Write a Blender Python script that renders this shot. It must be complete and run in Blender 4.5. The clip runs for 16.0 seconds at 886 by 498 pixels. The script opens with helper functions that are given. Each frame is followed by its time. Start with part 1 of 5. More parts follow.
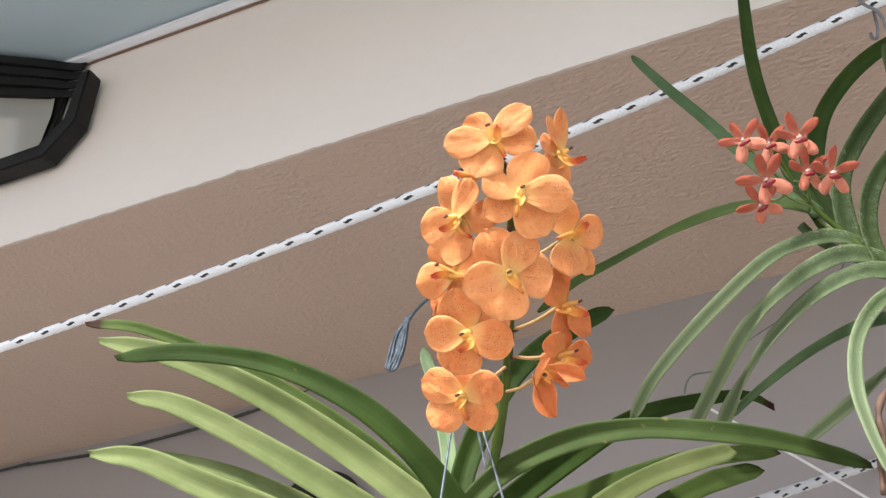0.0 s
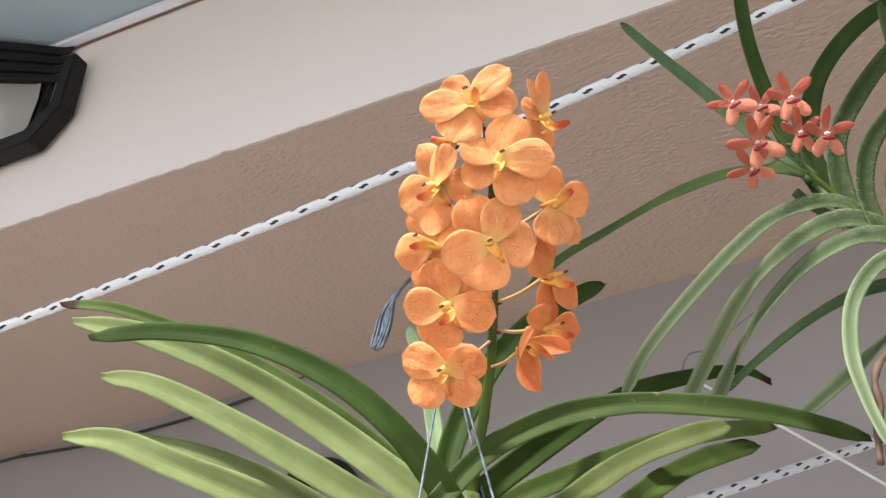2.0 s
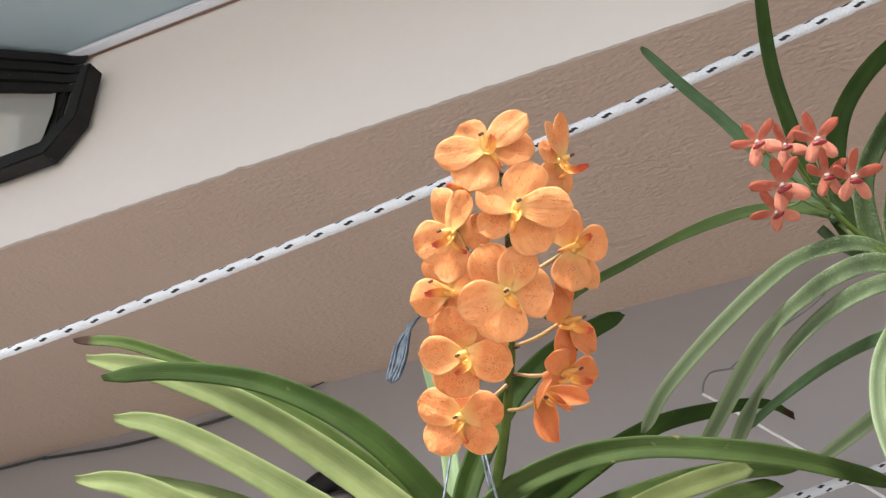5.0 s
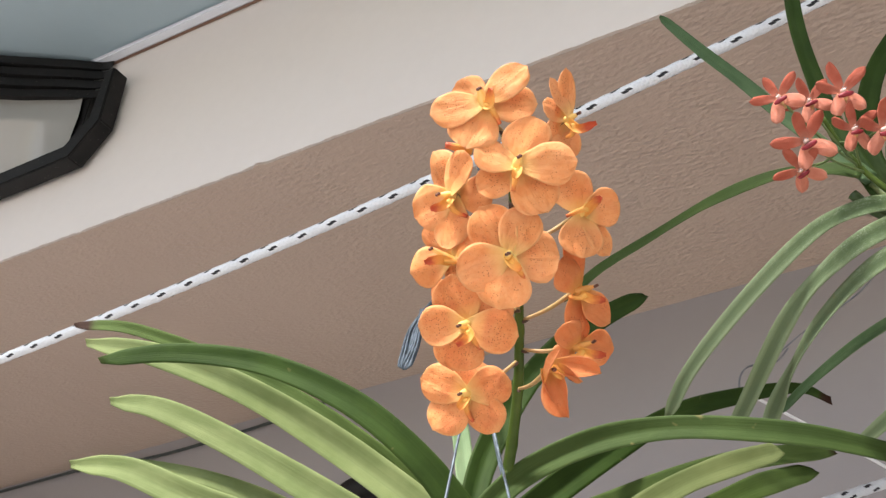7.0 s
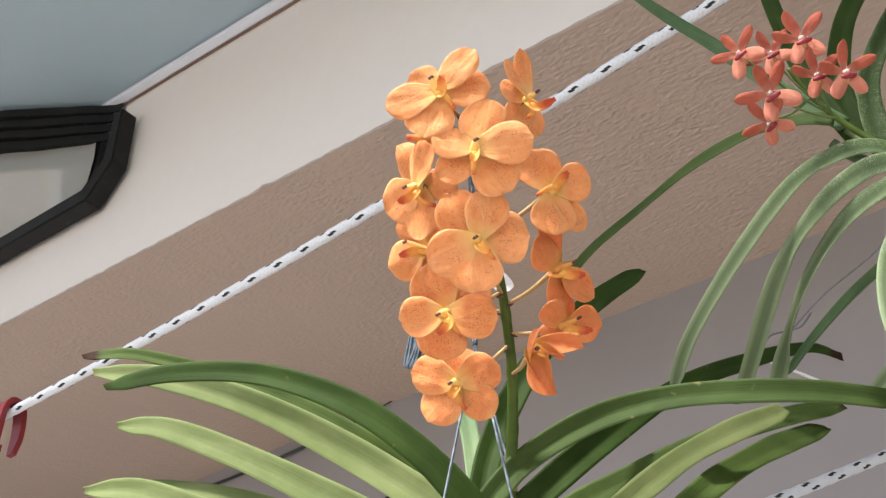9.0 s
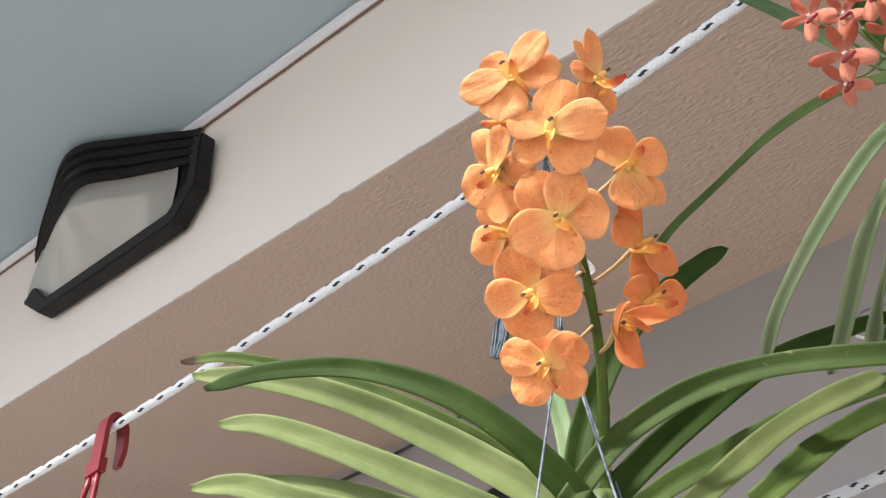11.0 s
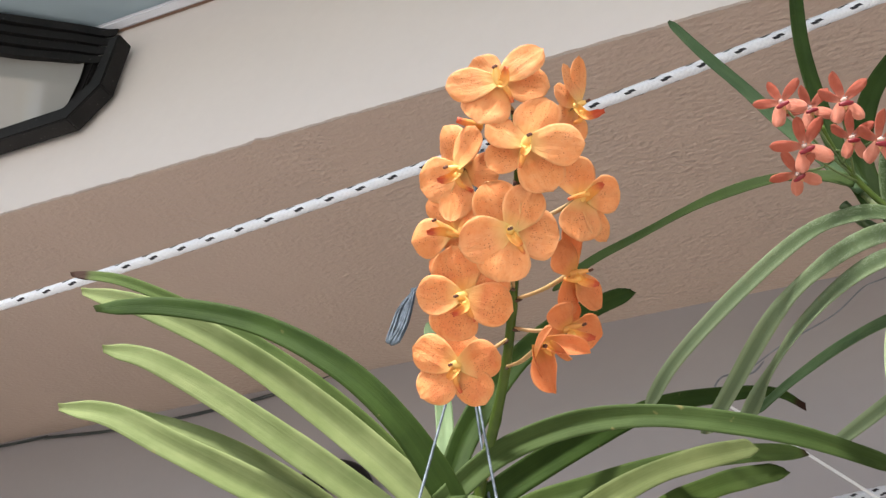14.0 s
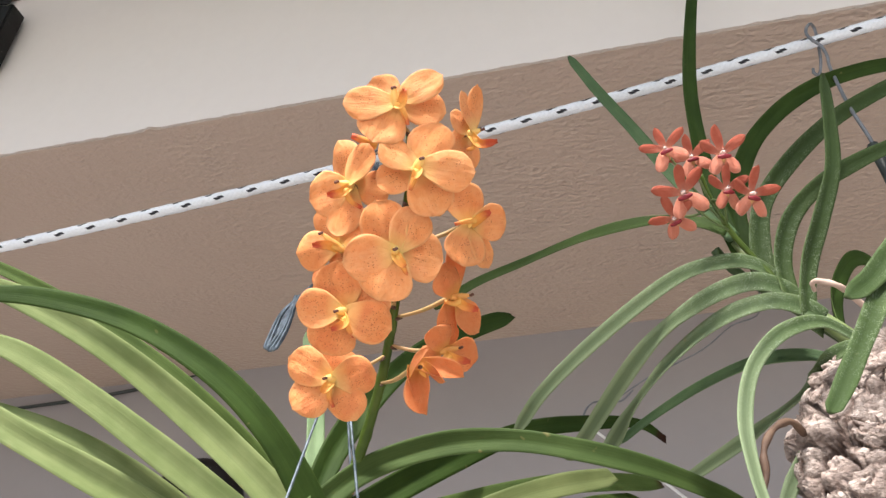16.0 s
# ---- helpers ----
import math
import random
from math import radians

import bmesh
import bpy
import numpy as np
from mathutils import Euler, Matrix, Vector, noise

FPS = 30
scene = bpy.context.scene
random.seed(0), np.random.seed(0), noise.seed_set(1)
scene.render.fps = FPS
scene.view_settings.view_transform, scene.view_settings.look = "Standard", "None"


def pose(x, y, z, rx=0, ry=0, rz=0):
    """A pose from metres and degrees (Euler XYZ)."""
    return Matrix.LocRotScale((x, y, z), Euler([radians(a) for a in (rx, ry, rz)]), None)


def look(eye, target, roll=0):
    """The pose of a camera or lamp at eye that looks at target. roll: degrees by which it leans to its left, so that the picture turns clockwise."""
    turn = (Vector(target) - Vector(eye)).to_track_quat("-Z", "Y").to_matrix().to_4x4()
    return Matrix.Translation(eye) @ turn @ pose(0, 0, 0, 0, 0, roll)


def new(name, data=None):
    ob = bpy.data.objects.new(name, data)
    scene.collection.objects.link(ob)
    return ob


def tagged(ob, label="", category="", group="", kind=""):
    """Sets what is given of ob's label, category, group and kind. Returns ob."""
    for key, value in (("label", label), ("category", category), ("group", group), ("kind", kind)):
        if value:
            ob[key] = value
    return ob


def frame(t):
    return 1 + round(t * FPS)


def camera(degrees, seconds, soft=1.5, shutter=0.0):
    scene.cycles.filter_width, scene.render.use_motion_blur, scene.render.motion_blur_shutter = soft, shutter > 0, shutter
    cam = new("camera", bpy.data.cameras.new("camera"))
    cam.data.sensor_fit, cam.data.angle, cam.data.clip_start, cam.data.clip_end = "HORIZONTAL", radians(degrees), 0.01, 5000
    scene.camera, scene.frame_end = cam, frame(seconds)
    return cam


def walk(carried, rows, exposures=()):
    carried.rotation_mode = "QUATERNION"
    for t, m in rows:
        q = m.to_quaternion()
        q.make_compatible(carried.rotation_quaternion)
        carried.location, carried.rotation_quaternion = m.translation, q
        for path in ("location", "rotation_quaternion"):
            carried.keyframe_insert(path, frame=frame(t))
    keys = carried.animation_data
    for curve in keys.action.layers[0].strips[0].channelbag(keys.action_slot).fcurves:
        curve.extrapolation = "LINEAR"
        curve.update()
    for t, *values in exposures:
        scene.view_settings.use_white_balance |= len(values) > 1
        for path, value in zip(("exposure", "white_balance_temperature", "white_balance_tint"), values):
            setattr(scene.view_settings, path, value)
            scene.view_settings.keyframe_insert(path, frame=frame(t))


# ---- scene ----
cam = camera(49.9, 16.0, soft=1.4)
PATH = [
    (0, (0.012, 0.016, 1.498), (-0.015, 1.651, 2.649), 0.7),
    (0.5, (0.017, 0.024, 1.497), (-0.014, 1.654, 2.655), 0.6),
    (1, (0.026, 0.026, 1.5), (-0.019, 1.67, 2.639), 0.1),
    (1.5, (0.027, 0.025, 1.5), (-0.002, 1.666, 2.643), 0.4),
    (2, (0.029, 0.043, 1.5), (-0.011, 1.689, 2.636), 0.2),
    (2.5, (0.005, 0.044, 1.508), (-0.009, 1.688, 2.646), 1.1),
    (3, (-0.006, 0.033, 1.52), (-0.018, 1.688, 2.644), 1.8),
    (3.5, (-0.018, 0.023, 1.51), (-0.007, 1.67, 2.644), 2.6),
    (5.8, (0.049, 0.049, 1.552), (-0.104, 1.717, 2.644), 1.5),
    (6, (0.046, 0.064, 1.532), (-0.114, 1.691, 2.684), 2.4),
    (6.5, (0.047, 0.082, 1.522), (-0.121, 1.704, 2.68), 2.4),
    (7, (0.056, 0.078, 1.529), (-0.119, 1.708, 2.675), 2.0),
    (7.5, (0.057, 0.084, 1.522), (-0.108, 1.696, 2.695), 1.7),
    (8, (0.062, 0.083, 1.525), (-0.12, 1.698, 2.691), 0.2),
    (8.2, (0.067, 0.081, 1.522), (-0.121, 1.695, 2.689), -0.4),
    (10.3, (0.139, 0.108, 1.511), (-0.282, 1.666, 2.692), -3.0),
    (10.5, (0.132, 0.107, 1.506), (-0.293, 1.66, 2.693), -2.9),
    (11, (0.094, 0.091, 1.496), (-0.328, 1.637, 2.693), -2.1),
    (11.5, (0.07, 0.07, 1.497), (-0.361, 1.621, 2.684), 0.6),
    (12, (0.039, 0.063, 1.497), (-0.338, 1.628, 2.683), 2.0),
    (12.5, (0.039, 0.066, 1.502), (-0.258, 1.663, 2.669), 2.1),
    (13, (0.048, 0.072, 1.505), (-0.161, 1.675, 2.681), 2.5),
    (13.5, (0.042, 0.071, 1.506), (-0.127, 1.688, 2.671), 3.7),
    (14, (0.043, 0.079, 1.503), (-0.086, 1.702, 2.665), 5.7),
    (14.5, (0.03, 0.08, 1.501), (-0.016, 1.693, 2.683), 6.9),
    (15, (0.037, 0.066, 1.51), (0.069, 1.689, 2.678), 6.2),
    (15.5, (0.037, 0.075, 1.501), (0.119, 1.683, 2.688), 6.5),
    (16, (0.047, 0.07, 1.508), (0.141, 1.677, 2.695), 5.9),
]
walk(cam, [(t, look(eye, target, roll)) for t, eye, target, roll in PATH])

# ---------------------------------------------------------------- light
world = bpy.data.worlds.new("sky")
scene.world = world
world.use_nodes = True
wn, wl = world.node_tree.nodes, world.node_tree.links
sky = wn.new("ShaderNodeTexSky")
sky.sky_type = "NISHITA"
sky.sun_disc = False
SUN_UP, SUN_TURN = 52.0, 210.0
sky.sun_elevation, sky.sun_rotation = radians(SUN_UP), radians(SUN_TURN)
sky.air_density, sky.dust_density = 1.0, 3.0
wl.new(sky.outputs["Color"], wn["Background"].inputs["Color"])
wn["Background"].inputs["Strength"].default_value = 0.12
sun = new("sun", bpy.data.lights.new("sun", "SUN"))
sun.data.energy, sun.data.angle, sun.data.color = 4.2, radians(10), (1.0, 0.965, 0.92)
sun.matrix_world = look((math.sin(radians(SUN_TURN)) * math.cos(radians(SUN_UP)) * 10, math.cos(radians(SUN_TURN)) * math.cos(radians(SUN_UP)) * 10, math.sin(radians(SUN_UP)) * 10), (0, 0, 0))
scene.view_settings.exposure = 1.05


# ---------------------------------------------------------------- materials
def material(name, rough=0.6, metal=0.0, color=(0.5, 0.5, 0.5)):
    m = bpy.data.materials.new(name)
    m.use_nodes = True
    b = m.node_tree.nodes["Principled BSDF"]
    b.inputs["Roughness"].default_value = rough
    b.inputs["Metallic"].default_value = metal
    b.inputs["Base Color"].default_value = (*color, 1)
    return m, m.node_tree.nodes, m.node_tree.links, b


def mapped(nodes, links, kind="Object", scale=(1, 1, 1)):
    tc, mp = nodes.new("ShaderNodeTexCoord"), nodes.new("ShaderNodeMapping")
    mp.inputs["Scale"].default_value = scale
    links.new(tc.outputs[kind], mp.inputs["Vector"])
    return mp.outputs["Vector"]


def noise_node(nodes, links, vector, scale, detail=4, rough=0.55, distort=0.0):
    n = nodes.new("ShaderNodeTexNoise")
    n.inputs["Scale"].default_value, n.inputs["Detail"].default_value = scale, detail
    n.inputs["Roughness"].default_value, n.inputs["Distortion"].default_value = rough, distort
    links.new(vector, n.inputs["Vector"])
    return n.outputs["Fac"]


def ramp(nodes, links, fac, stops):
    r = nodes.new("ShaderNodeValToRGB")
    for k, (p, c) in enumerate(stops):
        e = r.color_ramp.elements[k] if k < 2 else r.color_ramp.elements.new(p)
        e.position = p
        e.color = (c, c, c, 1) if isinstance(c, (int, float)) else (*c, 1)
    links.new(fac, r.inputs["Fac"])
    return r.outputs["Color"]


def mix(nodes, links, fac, a, b, blend="MIX"):
    n = nodes.new("ShaderNodeMix")
    n.data_type, n.blend_type = "RGBA", blend
    for socket, value in ((n.inputs[0], fac), (n.inputs[6], a), (n.inputs[7], b)):
        if isinstance(value, (int, float)):
            socket.default_value = value
        elif isinstance(value, tuple):
            socket.default_value = (*value, 1)
        else:
            links.new(value, socket)
    return n.outputs[2]


def maths(nodes, links, op, a, b=0.0, clamp=False):
    n = nodes.new("ShaderNodeMath")
    n.operation, n.use_clamp = op, clamp
    for socket, value in ((n.inputs[0], a), (n.inputs[1], b)):
        if isinstance(value, (int, float)):
            socket.default_value = value
        else:
            links.new(value, socket)
    return n.outputs[0]


def bump(nodes, links, shader, height, strength, distance):
    n = nodes.new("ShaderNodeBump")
    n.inputs["Strength"].default_value, n.inputs["Distance"].default_value = strength, distance
    links.new(height, n.inputs["Height"])
    links.new(n.outputs["Normal"], shader.inputs["Normal"])


def thin(m, nodes, links, shader, color, share):
    """Lets part of the light through, as a leaf or a petal does."""
    t, x = nodes.new("ShaderNodeBsdfTranslucent"), nodes.new("ShaderNodeMixShader")
    links.new(color, t.inputs["Color"])
    x.inputs[0].default_value = share
    links.new(shader.outputs[0], x.inputs[1])
    links.new(t.outputs[0], x.inputs[2])
    links.new(x.outputs[0], nodes["Material Output"].inputs["Surface"])


def plaster(name, a, b, relief, size, rough=0.75, lump=0.0, stretch=None):
    m, n, l, s = material(name, rough)
    v = mapped(n, l)
    cloud = noise_node(n, l, v, 2.2, 5)
    fine = noise_node(n, l, v, 60, 3)
    col = mix(n, l, ramp(n, l, cloud, [(0.3, 0.0), (0.7, 1.0)]), a, b)
    col = mix(n, l, maths(n, l, "MULTIPLY", fine, 0.12), col, (a[0] * 0.6, a[1] * 0.58, a[2] * 0.55))
    l.new(col, s.inputs["Base Color"])
    w = v
    if stretch:
        turn = n.new("ShaderNodeMapping")
        turn.inputs["Rotation"].default_value = (0, 0, math.atan(0.45))
        squeeze = n.new("ShaderNodeMapping")
        squeeze.inputs["Scale"].default_value = stretch
        l.new(v, turn.inputs["Vector"])
        l.new(turn.outputs["Vector"], squeeze.inputs["Vector"])
        w = squeeze.outputs["Vector"]
    big = noise_node(n, l, w, size, 1.0 if stretch else 3.0, 0.4, 0.0)
    tiny = noise_node(n, l, w, size * 3.0, 3, 0.5)
    patchy = ramp(n, l, noise_node(n, l, v, 14, 3), [(0.3, 0.35), (0.7, 1.0)])
    if stretch:
        place = n.new("ShaderNodeSeparateXYZ")
        l.new(v, place.inputs[0])
        drift = maths(n, l, "ADD", maths(n, l, "MULTIPLY", place.outputs[0], 1.35), maths(n, l, "MULTIPLY", noise_node(n, l, v, 3.5, 2), 0.7))
        patchy = maths(n, l, "MULTIPLY", patchy, maths(n, l, "ADD", maths(n, l, "MULTIPLY", maths(n, l, "ADD", drift, 0.3, True), 0.58), 0.42))
    h = maths(n, l, "ADD", maths(n, l, "MULTIPLY", maths(n, l, "MULTIPLY", big, lump), patchy), maths(n, l, "MULTIPLY", tiny, 0.08))
    bump(n, l, s, h, 1.0, relief)
    if stretch:
        s.inputs["Specular IOR Level"].default_value = 0.8
    return m


CREAM = plaster("cream_paint", (0.735, 0.685, 0.645), (0.705, 0.655, 0.615), 0.0004, 40, 0.6, 0.2)
TAUPE = plaster("taupe_knockdown_plaster", (0.470, 0.369, 0.300), (0.428, 0.333, 0.270), 0.0038, 215, 0.30, 1.0, (0.62, 1.0, 1.0))
GREY = plaster("grey_wall_paint", (0.315, 0.295, 0.298), (0.29, 0.272, 0.276), 0.0006, 50, 0.7, 0.3)
BLUE = plaster("pale_blue_paint", (0.33, 0.415, 0.46), (0.30, 0.385, 0.43), 0.0003, 30, 0.5, 0.2)
WHITE = plaster("white_trim_paint", (0.70, 0.73, 0.79), (0.64, 0.67, 0.73), 0.0003, 40, 0.45, 0.2)
BROWN = plaster("brown_joint", (0.22, 0.13, 0.09), (0.16, 0.09, 0.06), 0.0003, 80, 0.7, 0.3)
CONCRETE = plaster("patio_concrete", (0.36, 0.34, 0.31), (0.28, 0.265, 0.245), 0.002, 18, 0.85, 0.4)


def leaf_material(name, dark, light, under, share=0.22, speck=0.0, gloss=0.62, pale_end=None):
    m, n, l, s = material(name, gloss)
    uv = mapped(n, l, "UV")
    obj = mapped(n, l)
    sep = n.new("ShaderNodeSeparateXYZ")
    l.new(uv, sep.inputs[0])
    stripe = noise_node(n, l, mapped(n, l, "UV", (17, 0.5, 1)), 1.0, 4, 0.65)
    fine = noise_node(n, l, mapped(n, l, "UV", (55, 1.4, 1)), 1.0, 2, 0.6)
    cloud = noise_node(n, l, obj, 26, 4)
    col = mix(n, l, ramp(n, l, cloud, [(0.32, 0.0), (0.68, 1.0)]), dark, light)
    col = mix(n, l, maths(n, l, "MULTIPLY", ramp(n, l, stripe, [(0.42, 0.0), (0.66, 1.0)]), 0.10), col, under)
    col = mix(n, l, maths(n, l, "MULTIPLY", ramp(n, l, fine, [(0.45, 0.0), (0.65, 1.0)]), 0.05), col, dark)
    # broad darker blotches, standing for dappled shade in the blade colour
    blotch = noise_node(n, l, mapped(n, l, "UV", (1.6, 0.9, 1)), 1.0, 3, 0.55, 0.8)
    col = mix(n, l, maths(n, l, "MULTIPLY", ramp(n, l, blotch, [(0.46, 0.0), (0.66, 1.0)]), 0.42), col, (dark[0] * 0.8, dark[1] * 0.85, dark[2] * 0.75))
    # paler keel and margins
    across = maths(n, l, "ABSOLUTE", maths(n, l, "SUBTRACT", sep.outputs[0], 0.5))
    margin = ramp(n, l, across, [(0.455, 0.0), (0.49, 1.0)])
    keel = ramp(n, l, across, [(0.0, 1.0), (0.035, 0.0)])
    col = mix(n, l, maths(n, l, "MULTIPLY", keel, 0.45), col, dark)
    col = mix(n, l, maths(n, l, "MULTIPLY", margin, 0.35), col, under)
    # tip colour, partly the sky light on the ends mixed in
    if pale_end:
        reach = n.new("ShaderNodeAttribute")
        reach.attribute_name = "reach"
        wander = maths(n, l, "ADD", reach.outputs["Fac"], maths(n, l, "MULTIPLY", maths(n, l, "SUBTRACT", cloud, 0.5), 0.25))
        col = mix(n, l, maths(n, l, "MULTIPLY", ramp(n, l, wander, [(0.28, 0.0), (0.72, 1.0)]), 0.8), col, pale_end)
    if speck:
        # darker down the folded middle
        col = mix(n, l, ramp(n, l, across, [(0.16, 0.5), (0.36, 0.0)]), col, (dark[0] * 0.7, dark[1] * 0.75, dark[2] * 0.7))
        vo = n.new("ShaderNodeTexVoronoi")
        vo.inputs["Scale"].default_value = 1250
        l.new(obj, vo.inputs["Vector"])
        dots = ramp(n, l, vo.outputs["Distance"], [(0.24, 1.0), (0.46, 0.0)])
        patch = maths(n, l, "MULTIPLY", ramp(n, l, noise_node(n, l, obj, 170, 4, 0.7), [(0.40, 0.0), (0.58, 1.0)]), ramp(n, l, across, [(0.08, 0.2), (0.34, 1.0)]))
        if pale_end:
            patch = maths(n, l, "MULTIPLY", patch, ramp(n, l, reach.outputs["Fac"], [(0.35, 1.0), (0.75, 0.25)]))
        col = mix(n, l, maths(n, l, "MULTIPLY", maths(n, l, "MULTIPLY", dots, patch), speck), col, (0.46, 0.53, 0.41))
    # dry spots
    rust = ramp(n, l, noise_node(n, l, obj, 90, 2, 0.4), [(0.74, 0.0), (0.80, 1.0)])
    col = mix(n, l, maths(n, l, "MULTIPLY", rust, 0.5), col, (0.30, 0.24, 0.10))
    # dead brown end
    end = n.new("ShaderNodeAttribute")
    end.attribute_name = "dry"
    col = mix(n, l, end.outputs["Fac"], col, (0.035, 0.014, 0.008))
    l.new(col, s.inputs["Base Color"])
    s.inputs["Specular IOR Level"].default_value = 0.13
    bump(n, l, s, maths(n, l, "ADD", stripe, maths(n, l, "MULTIPLY", fine, 0.3)), 0.7, 0.0005)
    thin(m, n, l, s, col, share)
    return m


# one green per leaf; pale and deep tones also hold light and shade
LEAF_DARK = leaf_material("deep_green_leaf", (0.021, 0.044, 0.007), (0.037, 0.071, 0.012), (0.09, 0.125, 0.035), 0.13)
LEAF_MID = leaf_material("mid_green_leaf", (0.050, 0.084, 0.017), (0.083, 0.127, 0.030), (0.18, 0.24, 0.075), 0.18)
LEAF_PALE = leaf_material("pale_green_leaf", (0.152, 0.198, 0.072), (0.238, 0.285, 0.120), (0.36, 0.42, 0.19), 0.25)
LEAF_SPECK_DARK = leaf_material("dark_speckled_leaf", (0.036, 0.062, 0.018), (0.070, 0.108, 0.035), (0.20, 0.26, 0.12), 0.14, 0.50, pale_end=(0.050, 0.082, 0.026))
LEAF_TEAL = leaf_material("fresh_blue_green_leaf", (0.070, 0.125, 0.055), (0.115, 0.182, 0.086), (0.20, 0.28, 0.15), 0.2)
# darker copy of the mid green, with shade worked into the colour
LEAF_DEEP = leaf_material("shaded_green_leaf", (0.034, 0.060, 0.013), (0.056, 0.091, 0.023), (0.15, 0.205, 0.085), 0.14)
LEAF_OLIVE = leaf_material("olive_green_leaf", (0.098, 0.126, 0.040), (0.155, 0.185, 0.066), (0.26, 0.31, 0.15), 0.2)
LEAF_GREY = leaf_material("blue_green_leaf", (0.22, 0.33, 0.17), (0.32, 0.43, 0.24), (0.40, 0.50, 0.30), 0.28)
# same speckled leaf as the dark one, its lit ends put into the colour
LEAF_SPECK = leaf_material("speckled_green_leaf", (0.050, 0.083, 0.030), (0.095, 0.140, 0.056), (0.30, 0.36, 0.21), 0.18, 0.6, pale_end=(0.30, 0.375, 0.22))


def petal_material(name, base, warm, heart, spot, spots, share=0.30):
    m, n, l, s = material(name, 0.62)
    s.inputs["Specular IOR Level"].default_value = 0.22
    uv = mapped(n, l, "UV")
    sep = n.new("ShaderNodeSeparateXYZ")
    l.new(uv, sep.inputs[0])
    obj = mapped(n, l)
    info = n.new("ShaderNodeObjectInfo")
    shift = n.new("ShaderNodeVectorMath")
    shift.operation = "ADD"
    l.new(obj, shift.inputs[0])
    l.new(info.outputs["Random"], shift.inputs[1])
    at = shift.outputs[0]
    cloud = noise_node(n, l, at, 60, 4)
    col = mix(n, l, ramp(n, l, cloud, [(0.3, 0.0), (0.7, 1.0)]), base, warm)
    col = mix(n, l, maths(n, l, "MULTIPLY", info.outputs["Random"], 0.35), col, warm)
    mottle = noise_node(n, l, at, 330, 4, 0.6)
    col = mix(n, l, maths(n, l, "MULTIPLY", ramp(n, l, mottle, [(0.4, 0.0), (0.66, 1.0)]), 0.34), col, (warm[0] * 0.94, warm[1] * 0.78, warm[2] * 0.6))
    # veins fan out from the claw
    net = noise_node(n, l, mapped(n, l, "UV", (11.0, 2.2, 1)), 1.0, 3, 0.6, 1.2)
    vein = ramp(n, l, maths(n, l, "ABSOLUTE", maths(n, l, "SUBTRACT", net, 0.5)), [(0.0, 1.0), (0.035, 0.0)])
    col = mix(n, l, maths(n, l, "MULTIPLY", vein, 0.17), col, (warm[0] * 0.9, warm[1] * 0.68, warm[2] * 0.5))
    # paler rim, deeper tone towards the claw
    across = maths(n, l, "ABSOLUTE", maths(n, l, "SUBTRACT", sep.outputs[0], 0.5))
    rim = maths(n, l, "MAXIMUM", ramp(n, l, across, [(0.42, 0.0), (0.5, 1.0)]), ramp(n, l, sep.outputs[1], [(0.9, 0.0), (1.0, 1.0)]))
    col = mix(n, l, maths(n, l, "MULTIPLY", rim, 0.35), col, (min(1, base[0] * 1.02), base[1] * 1.22, base[2] * 1.35))
    if spots:
        vo = n.new("ShaderNodeTexVoronoi")
        vo.inputs["Scale"].default_value, vo.inputs["Randomness"].default_value = 720, 1.0
        l.new(at, vo.inputs["Vector"])
        dots = ramp(n, l, vo.outputs["Distance"], [(0.16, 1.0), (0.34, 0.0)])
        patch = ramp(n, l, noise_node(n, l, at, 150, 3), [(0.60 - 0.22 * spots, 0.0), (0.70 - 0.2 * spots, 1.0)])
        mid = maths(n, l, "MULTIPLY", ramp(n, l, sep.outputs[1], [(0.28, 0.0), (0.45, 1.0), (0.78, 1.0), (0.92, 0.0)]), ramp(n, l, across, [(0.26, 1.0), (0.42, 0.15)]))
        col = mix(n, l, maths(n, l, "MULTIPLY", maths(n, l, "MULTIPLY", dots, patch), maths(n, l, "MULTIPLY", mid, 0.75)), col, spot)
        flush = maths(n, l, "MULTIPLY", mid, ramp(n, l, noise_node(n, l, at, 70, 2), [(0.45, 0.0), (0.7, 1.0)]))
        col = mix(n, l, maths(n, l, "MULTIPLY", flush, 0.38 * spots), col, (0.80, 0.24, 0.09))
        web = ramp(n, l, maths(n, l, "ABSOLUTE", maths(n, l, "SUBTRACT", noise_node(n, l, at, 190, 2, 0.5, 0.6), 0.5)), [(0.0, 1.0), (0.05, 0.0)])
        outer = ramp(n, l, sep.outputs[1], [(0.35, 0.0), (0.75, 1.0)])
        col = mix(n, l, maths(n, l, "MULTIPLY", maths(n, l, "MULTIPLY", web, outer), 0.16 * spots), col, (0.78, 0.22, 0.07))
    yellow = ramp(n, l, sep.outputs[1], [(0.03, 1.0), (0.14, 0.5), (0.38, 0.0)])
    col = mix(n, l, yellow, col, heart)
    l.new(col, s.inputs["Base Color"])
    bump(n, l, s, maths(n, l, "SUBTRACT", maths(n, l, "MULTIPLY", net, 1.2), maths(n, l, "MULTIPLY", vein, 0.2)), 0.8, 0.0009)
    thin(m, n, l, s, col, share)
    return m


